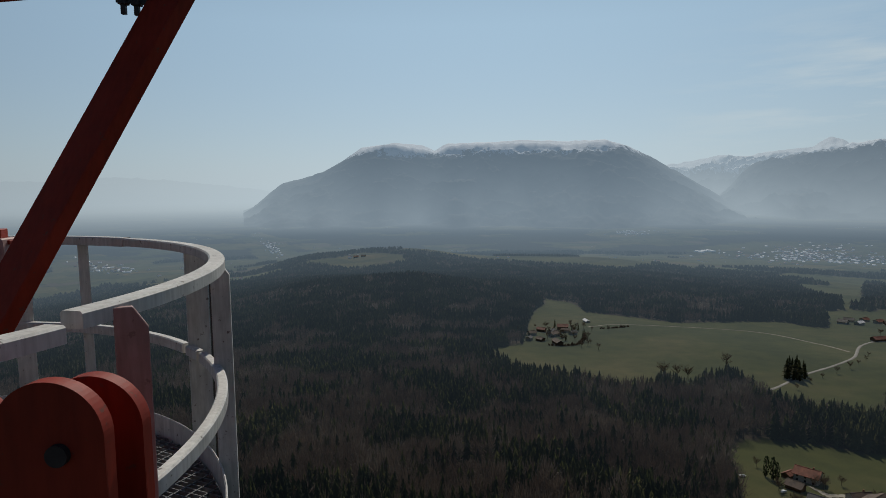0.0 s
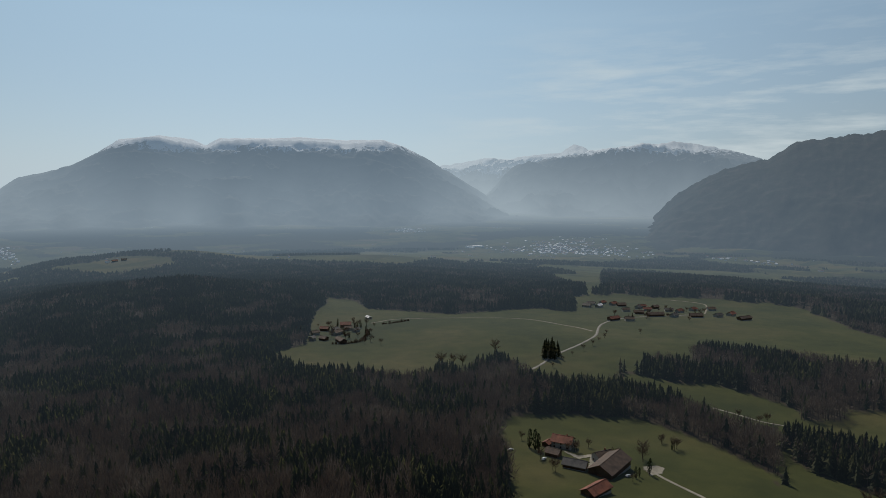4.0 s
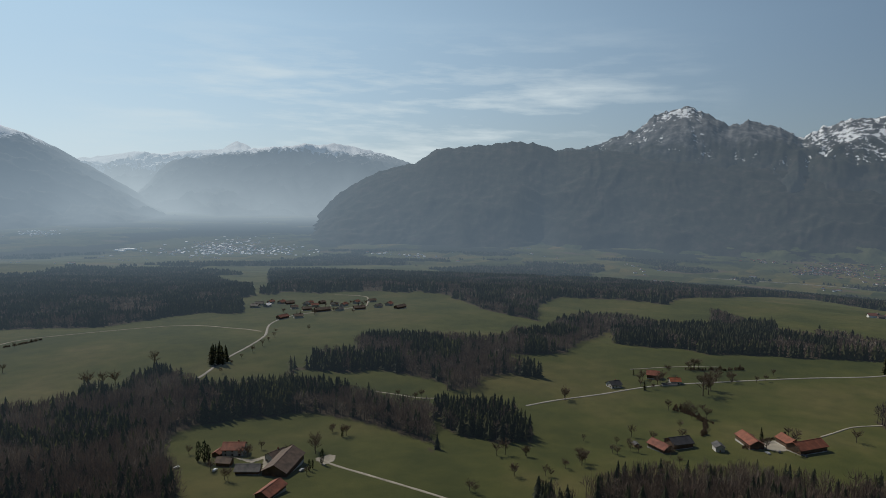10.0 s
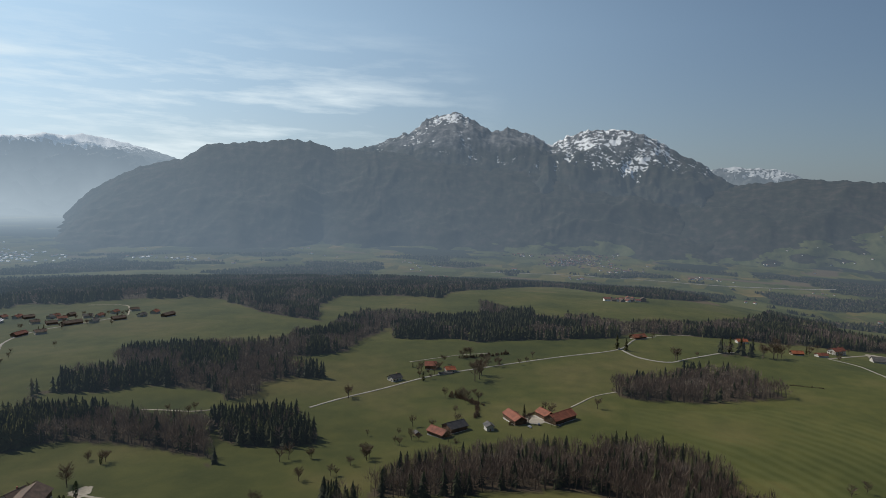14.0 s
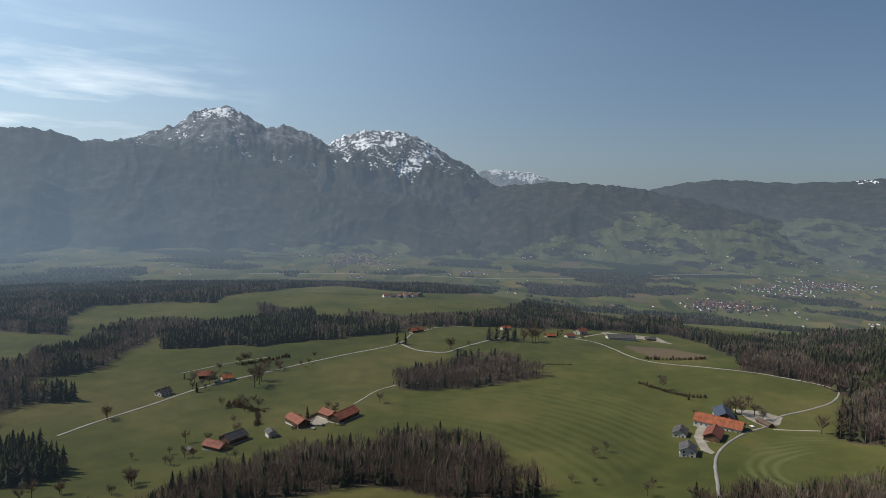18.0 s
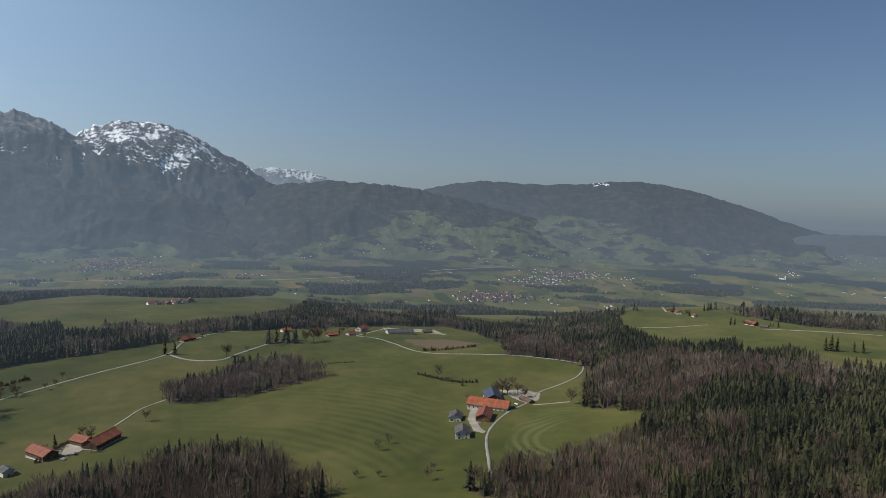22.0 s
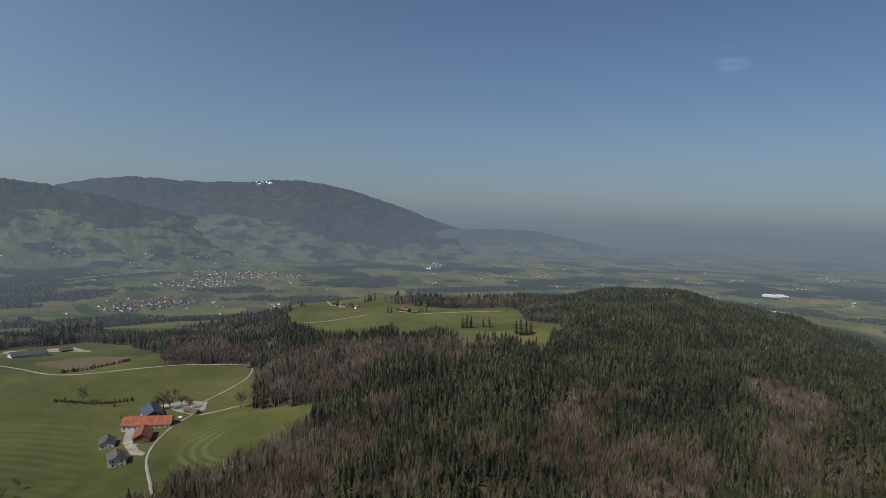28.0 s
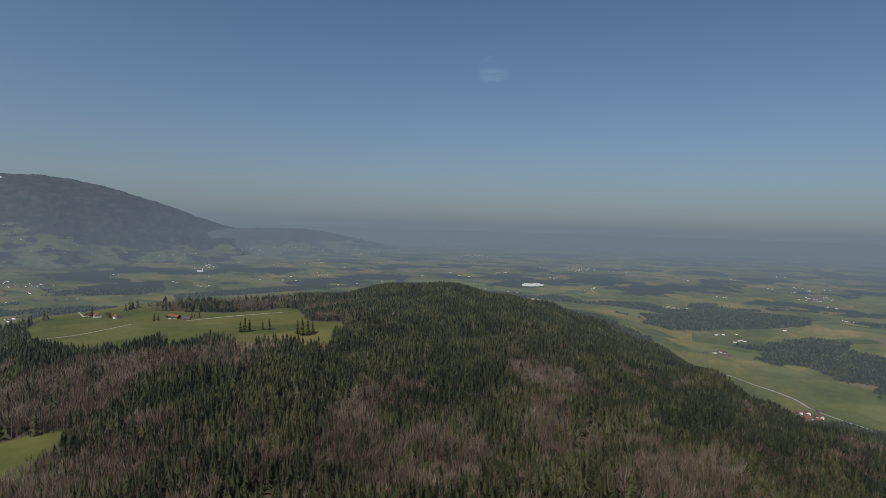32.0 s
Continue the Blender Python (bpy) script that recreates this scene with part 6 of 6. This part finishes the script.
for x, y, z in zip(fx, fy, fz):
    c = placed(x, y, z)
    k = float(shrink(math.hypot(x, y))) * far_rng.uniform(0.5, 1.1)
    m = np.array(pose(0, 0, 0, 0, 0, far_rng.uniform(0, 180)))[:3, :3]
    ln, wd, ev, rg = 9 * k, 5.5 * k, 6 * k, 9 * k
    w8 = np.array([(sx * ln, sy * wd, h) for h in (-3 * k, ev) for sx, sy in ((-1, -1), (1, -1), (1, 1), (-1, 1))]) @ m.T + c
    n = len(wall_v) * 8
    wall_v.append(w8)
    wall_f += [[n, n + 1, n + 5, n + 4], [n + 1, n + 2, n + 6, n + 5], [n + 2, n + 3, n + 7, n + 6], [n + 3, n, n + 4, n + 7]]
    r6 = np.array([(-ln - k, -wd - k, ev), (ln + k, -wd - k, ev), (ln + k, wd + k, ev), (-ln - k, wd + k, ev), (-ln - k, 0, rg), (ln + k, 0, rg)]) @ m.T + c
    n = len(roof_v) * 6
    roof_v.append(r6)
    roof_f += [[n, n + 1, n + 5, n + 4], [n + 2, n + 3, n + 4, n + 5], [n + 1, n + 2, n + 5, n + 5][:3] + [n + 5], [n, n + 3, n + 2, n + 1]]
roof_f = [f for f in roof_f if len(set(f)) == 4]
for name, vs, fs, mat, per in (("farm_walls", wall_v, wall_f, MAT["far_wall"], 8), ("farm_roofs", roof_v, roof_f, MAT["far_rust"], 6)):
    ob = solid(name, np.concatenate(vs), np.array(fs), mat)
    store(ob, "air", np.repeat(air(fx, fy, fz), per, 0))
    tagged(ob, "scattered far farmhouses across the hazy valley", "farmhouses", kind="stuff")


# ---- the mast head: railing, platform and red steel beside the camera ----
def steel(name, color, wear, rough=0.55):
    """Painted steel with faded patches, dirt streaks and chips of rust."""
    m, n, l, b = material(name, rough, 0.25)
    fade = noise_of(n, l, 5.0, 5)
    streak = noise_of(n, l, 9.0, 4, stretch=(6, 6, 0.7))
    chip = noise_of(n, l, 38.0, 5)
    c = mixed(n, l, 1.0, color, ramp(n, l, fade, [(0.3, (0.78, 0.78, 0.78)), (0.7, (1.12, 1.12, 1.12))]), "MULTIPLY")
    c = mixed(n, l, 0.7, c, ramp(n, l, streak, [(0.35, (0.72, 0.70, 0.68)), (0.65, (1.05, 1.05, 1.05))]), "MULTIPLY")
    c = mixed(n, l, ramp(n, l, chip, [(0.64, (0, 0, 0)), (0.70, (wear, wear, wear))]), c, (0.09, 0.055, 0.04))
    l.new(c, b.inputs["Base Color"])
    return m


MAT["rail"] = steel("grey_white_paint", (0.64, 0.62, 0.58), 0.8)
MAT["red_steel"] = steel("red_paint", (0.30, 0.030, 0.012), 0.7, 0.62)
MAT["pale_red"] = steel("faded_red_paint", (0.46, 0.29, 0.26), 0.4)
MAT["grate"] = steel("galvanised_grating", (0.20, 0.20, 0.20), 0.3, 0.45)
MAT["dark_steel"] = steel("dark_fittings", (0.05, 0.04, 0.04), 0.5)

HUB, RING = Vector((-2.75, 1.83, 0)), 1.94
TOP, KNEE, DECK = -0.277, -0.797, -1.37


def at_eye(x, y, z):
    return Vector((x, y, EYE + z))


def ring_bar(r_out, width, z_top, height, a0, a1, steps):
    """A curved bar of rectangular section, with slightly broken edges."""
    bm = bmesh.new()
    c = 0.006
    prof = [(0, -height), (0, -c), (-c, 0), (-width + c, 0), (-width, -c), (-width, -height)]
    rows = []
    for i in range(steps + 1):
        w = radians(a0 + (a1 - a0) * i / steps)
        rows.append([bm.verts.new(at_eye(HUB.x + math.cos(w) * (r_out + dr), HUB.y + math.sin(w) * (r_out + dr), z_top + dz)) for dr, dz in prof])
    for p, q in zip(rows, rows[1:]):
        for k in range(6):
            j = (k + 1) % 6
            bm.faces.new((p[k], p[j], q[j], q[k]))
    bm.faces.new(rows[0])
    bm.faces.new(rows[-1])
    return bm


def plate_post(az, dist, width, thick, z0, z1, turn, cut=0.0):
    """An upright flat bar; cut: how far the top corner is sliced off."""
    bm = bmesh.new()
    h = width / 2
    prof = [(-h, z0), (h, z0), (h, z1 - cut * 1.6), (h - cut, z1), (-h, z1)] if cut else [(-h, z0), (h, z0), (h, z1), (-h, z1)]
    m = Matrix.Translation(at_eye(math.sin(radians(az)) * dist, math.cos(radians(az)) * dist, 0)) @ pose(0, 0, 0, 0, 0, turn - az)
    a = [bm.verts.new(m @ Vector((x, -thick / 2, z))) for x, z in prof]
    b = [bm.verts.new(m @ Vector((x, thick / 2, z))) for x, z in prof]
    bm.faces.new(a)
    bm.faces.new(b)
    for i in range(len(prof)):
        j = (i + 1) % len(prof)
        bm.faces.new((a[i], a[j], b[j], b[i]))
    bmesh.ops.bevel(bm, geom=bm.edges[:], offset=0.002, segments=1, affect="EDGES")
    return bm


def beam(p, q, width, depth, up=(0, 0, 1)):
    """A straight bar of rectangular section between two points."""
    bm = bmesh.new()
    p, q = Vector(p), Vector(q)
    d = (q - p).normalized()
    s = d.cross(Vector(up)).normalized()
    t = s.cross(d)
    ends = []
    for c in (p, q):
        ends.append([bm.verts.new(c + s * x * width / 2 + t * z * depth / 2) for x, z in ((-1, -1), (1, -1), (1, 1), (-1, 1))])
    bm.faces.new(ends[0])
    bm.faces.new(ends[1])
    for i in range(4):
        j = (i + 1) % 4
        bm.faces.new((ends[0][i], ends[0][j], ends[1][j], ends[1][i]))
    bmesh.ops.bevel(bm, geom=bm.edges[:], offset=min(width, depth) * 0.06, segments=1, affect="EDGES")
    return bm


def seen(az, el, dist):
    """The place in the given direction from the eye, at a level distance."""
    return at_eye(math.sin(radians(az)) * dist, math.cos(radians(az)) * dist, math.tan(radians(el)) * dist)


railing = tagged(new("railing"), "curved grey-white steel railing with worn paint round the platform", "railing")
part("handrail", ring_bar(RING, 0.062, TOP, 0.042, -12.6, 62, 40), MAT["rail"], railing)
part("handrail", ring_bar(RING - 0.003, 0.060, TOP + 0.004, 0.05, 62.2, 230, 60), MAT["rail"], railing)
part("gate_bar", ring_bar(RING, 0.062, TOP - 0.022, 0.042, -120, -14.0, 50), MAT["rail"], railing, "grey-white bar across the gap")
part("knee_rail", ring_bar(RING - 0.01, 0.042, KNEE, 0.05, -62, 38, 50), MAT["rail"], railing)
part("knee_rail", ring_bar(RING - 0.01, 0.042, KNEE - 0.003, 0.05, 39.2, 44, 5), MAT["rail"], railing)
part("knee_rail", ring_bar(RING - 0.01, 0.042, KNEE - 0.001, 0.05, 45.2, 230, 70), MAT["rail"], railing)
part("toe_board", ring_bar(RING - 0.03, 0.010, DECK + 0.11, 0.13, -120, 230, 120), MAT["rail"], railing)
part("post", plate_post(-22.75, 3.45, 0.108, 0.022, -2.2, TOP - 0.05, 8), MAT["rail"], railing)
part("post", plate_post(-20.85, 3.0, 0.082, 0.03, -2.2, TOP - 0.075, -6, 0.025), MAT["rail"], railing)
# dark bar that fills the gap between the two plates
part("post", plate_post(-21.6, 3.3, 0.02, 0.09, -2.2, TOP - 0.06, 0), MAT["dark_steel"], railing, "dark upright bar in the gap between the posts")
part("post", plate_post(-31.0, 4.29, 0.055, 0.02, -1.6, TOP - 0.04, 4), MAT["rail"], railing)
part("post", plate_post(-35.2, 4.58, 0.10, 0.02, -1.6, TOP - 0.04, 0), MAT["rail"], railing)
part("post", plate_post(-27.9, 1.73, 0.078, 0.022, -1.6, TOP - 0.012, 0, 0.034), MAT["pale_red"], railing, "upright plate with faded pink-red paint")
for w in (-80, -45, 120, 150, 180, 210):
    p = HUB + Vector((math.cos(radians(w)), math.sin(radians(w)), 0)) * (RING - 0.03)
    part("post", beam(at_eye(p.x, p.y, -1.6), at_eye(p.x, p.y, TOP - 0.055), 0.07, 0.025, (1, 0, 0)), MAT["rail"], railing)

# platform of steel grating inside the railing
platform = tagged(new("platform"), "round service platform of dark steel grating", "platform")
bars = []
for direction in (0, 1):
    gap = 0.034 if direction == 0 else 0.07
    n = int((RING - 0.06) / gap)
    for i in range(-n, n + 1):
        d = i * gap
        half = math.sqrt(max(0.0, (RING - 0.05) ** 2 - d * d))
        hole = math.sqrt(max(0.0, 0.75**2 - d * d)) if abs(d) < 0.75 else 0.0
        for s0, s1 in (((-half, -hole), (hole, half)) if hole else ((-half, half),)):
            bars.append((direction, d, s0, s1))
bm = bmesh.new()
lean = radians(-24)
ca, sa = math.cos(lean), math.sin(lean)
for direction, d, s0, s1 in bars:
    hw, dz = (0.002, 0.03) if direction == 0 else (0.003, 0.012)
    vs = []
    for z in (DECK - dz, DECK):
        for u, w in ((s0, d - hw), (s1, d - hw), (s1, d + hw), (s0, d + hw)):
            x, y = (u, w) if direction == 0 else (w, u)
            vs.append(bm.verts.new(at_eye(HUB.x + x * ca - y * sa, HUB.y + x * sa + y * ca, z)))
    for f in ((4, 5, 6, 7), (0, 1, 5, 4), (1, 2, 6, 5), (2, 3, 7, 6), (3, 0, 4, 7)):
        bm.faces.new([vs[k] for k in f])
part("grating", bm, MAT["grate"], platform)
part("rim", ring_bar(RING - 0.035, 0.05, DECK - 0.03, 0.08, 0, 360, 90), MAT["dark_steel"], platform)
for w in (-60, 0, 60, 120, 180, 240):
    d = Vector((math.cos(radians(w)), math.sin(radians(w)), 0))
    p, q = HUB + d * 0.7, HUB + d * (RING - 0.09)
    part("joist", beam(at_eye(p.x, p.y, DECK - 0.1), at_eye(q.x, q.y, DECK - 0.1), 0.05, 0.1), MAT["dark_steel"], platform)

# the lattice mast that carries the platform
mast = tagged(new("mast"), "tall red lattice mast of painted steel on the hilltop", "mast")
foot_z = float(land(HUB.x, HUB.y)) - 0.5
corners = [HUB + Vector((sx * 0.62, sy * 0.62, 0)) for sx, sy in ((1, 1), (-1, 1), (-1, -1), (1, -1))]
for c in corners:
    part("leg", beam(at_eye(c.x, c.y, foot_z), at_eye(c.x, c.y, 3.5), 0.14, 0.14, (1, 0, 0)), MAT["red_steel"], mast)
levels = [DECK - 0.2 - 5.0 * k for k in range(int((-foot_z - 2) / 5.0) + 1)]
for k, (za, zb) in enumerate(zip(levels, levels[1:])):
    for i in range(4):
        p, q = corners[i], corners[(i + 1) % 4]
        part("brace", beam(at_eye(p.x, p.y, za), at_eye(q.x, q.y, zb), 0.06, 0.06, (0.3, 0.2, 1)), MAT["red_steel"], mast)
low, high = seen(-36.2, -8.0, 2.15), seen(-23.55, 14.85, 2.15)
run = (high - low)
part("diagonal", beam(low - run * 0.75, high + run * 0.5, 0.125, 0.05, (0.5, 1, 0.1)), MAT["red_steel"], mast, "thick dark red diagonal strut")
part("cross_beam", beam(seen(-46, 12.2, 2.35), seen(-24.0, 17.2, 2.25), 0.10, 0.11), MAT["red_steel"], mast, "dark red beam overhead")
part("gusset", beam(seen(-27.6, 14.9, 2.18), seen(-25.2, 14.9, 2.18), 0.012, 0.05), MAT["dark_steel"], mast, "dark joint plate")
for az in (-27.05, -26.1):
    part("bolt", beam(seen(az, 13.45, 2.18), seen(az, 14.9, 2.18), 0.014, 0.014, (1, 0, 0)), MAT["dark_steel"], mast)
    part("nut", beam(seen(az, 14.15, 2.18), seen(az, 14.5, 2.18), 0.026, 0.026, (1, 0, 0)), MAT["dark_steel"], mast)
part("flange", beam(seen(-40.5, -4.65, 2.6), seen(-35.2, -4.35, 2.45), 0.16, 0.075), MAT["pale_red"], mast, "salmon-red flange plate")
part("block", beam(seen(-39, -3.2, 2.55), seen(-36.0, -3.25, 2.5), 0.06, 0.035), MAT["red_steel"], mast)
part("bolt", beam(seen(-35.7, -4.0, 2.42), seen(-35.7, -3.7, 2.42), 0.03, 0.02, (1, 0, 0)), MAT["red_steel"], mast)
part("rod", beam(seen(-36.5, -9, 2.5), seen(-36.5, -5.2, 2.5), 0.02, 0.02, (1, 0, 0)), MAT["red_steel"], mast)


# thick red lugs with rounded heads
def lug(cx, depth, cz, radius, thick, drop):
    bm = bmesh.new()
    prof = [(cx + math.cos(radians(w)) * radius, cz + math.sin(radians(w)) * radius) for w in range(0, 181, 6)]
    prof += [(cx - radius, cz - drop), (cx + radius, cz - drop)]
    a = [bm.verts.new(at_eye(x, depth, z)) for x, z in prof]
    b = [bm.verts.new(at_eye(x, depth + thick, z)) for x, z in prof]
    bm.faces.new(a)
    bm.faces.new(b)
    side = []
    for i in range(len(prof)):
        j = (i + 1) % len(prof)
        side.append(bm.faces.new((a[i], a[j], b[j], b[i])))
    edges = [e for e in bm.edges if len({v in a for v in e.verts}) == 1]
    bmesh.ops.bevel(bm, geom=edges, offset=0.003, segments=2, affect="EDGES")
    return bm


lugs = tagged(new("lug_bracket"), "thick orange-red steel lugs with round heads beside the railing", "bracket")
D = 0.95
tilt = math.tan(radians(5.76))


def lug_place(px_, py_, depth):
    """Level place at a depth, from the slopes across and down of a line of sight that tilts a little."""
    ahead = 1 - py_ * tilt
    return px_ * depth / ahead * 1.005 - 0.02 * depth, -(py_ + tilt) * depth / ahead


for ox, oy, dep in ((-716 / 1120, 333 / 1120, D), (-636 / 1120, 313 / 1120, D * 1.105), (-890 / 1120, 340 / 1120, D * 1.02)):
    x, z = lug_place(ox, oy, dep)
    part("lug", lug(x, dep, z, 0.0905, 0.030, 1.35 + z + 0.0), MAT["red_steel"], lugs)
# a dark disc on the face stands in for the lug's shaded hole
x, z = lug_place(-694 / 1120, 362 / 1120, D)
bm = bmesh.new()
bmesh.ops.create_cone(bm, segments=24, radius1=0.018, radius2=0.018, depth=0.02, cap_ends=True)
hole = part("pin_end", bm, MAT["dark_steel"], lugs, "dark disc standing for the hole in the lug")
hole.matrix_world = Matrix.Translation(at_eye(x, D - 0.001, z)) @ pose(0, 0, 0, 90, 0, 0)
part("bracket_foot", beam(at_eye(-1.05, D + 0.03, DECK - 0.02), at_eye(-0.35, D + 0.03, DECK - 0.02), 0.24, 0.04), MAT["red_steel"], lugs)
p = HUB + Vector((1.9, -0.9, 0)).normalized() * 1.85
part("bracket_arm", beam(at_eye(p.x, p.y, DECK - 0.07), at_eye(-0.6, D + 0.1, DECK - 0.07), 0.1, 0.08), MAT["red_steel"], lugs)
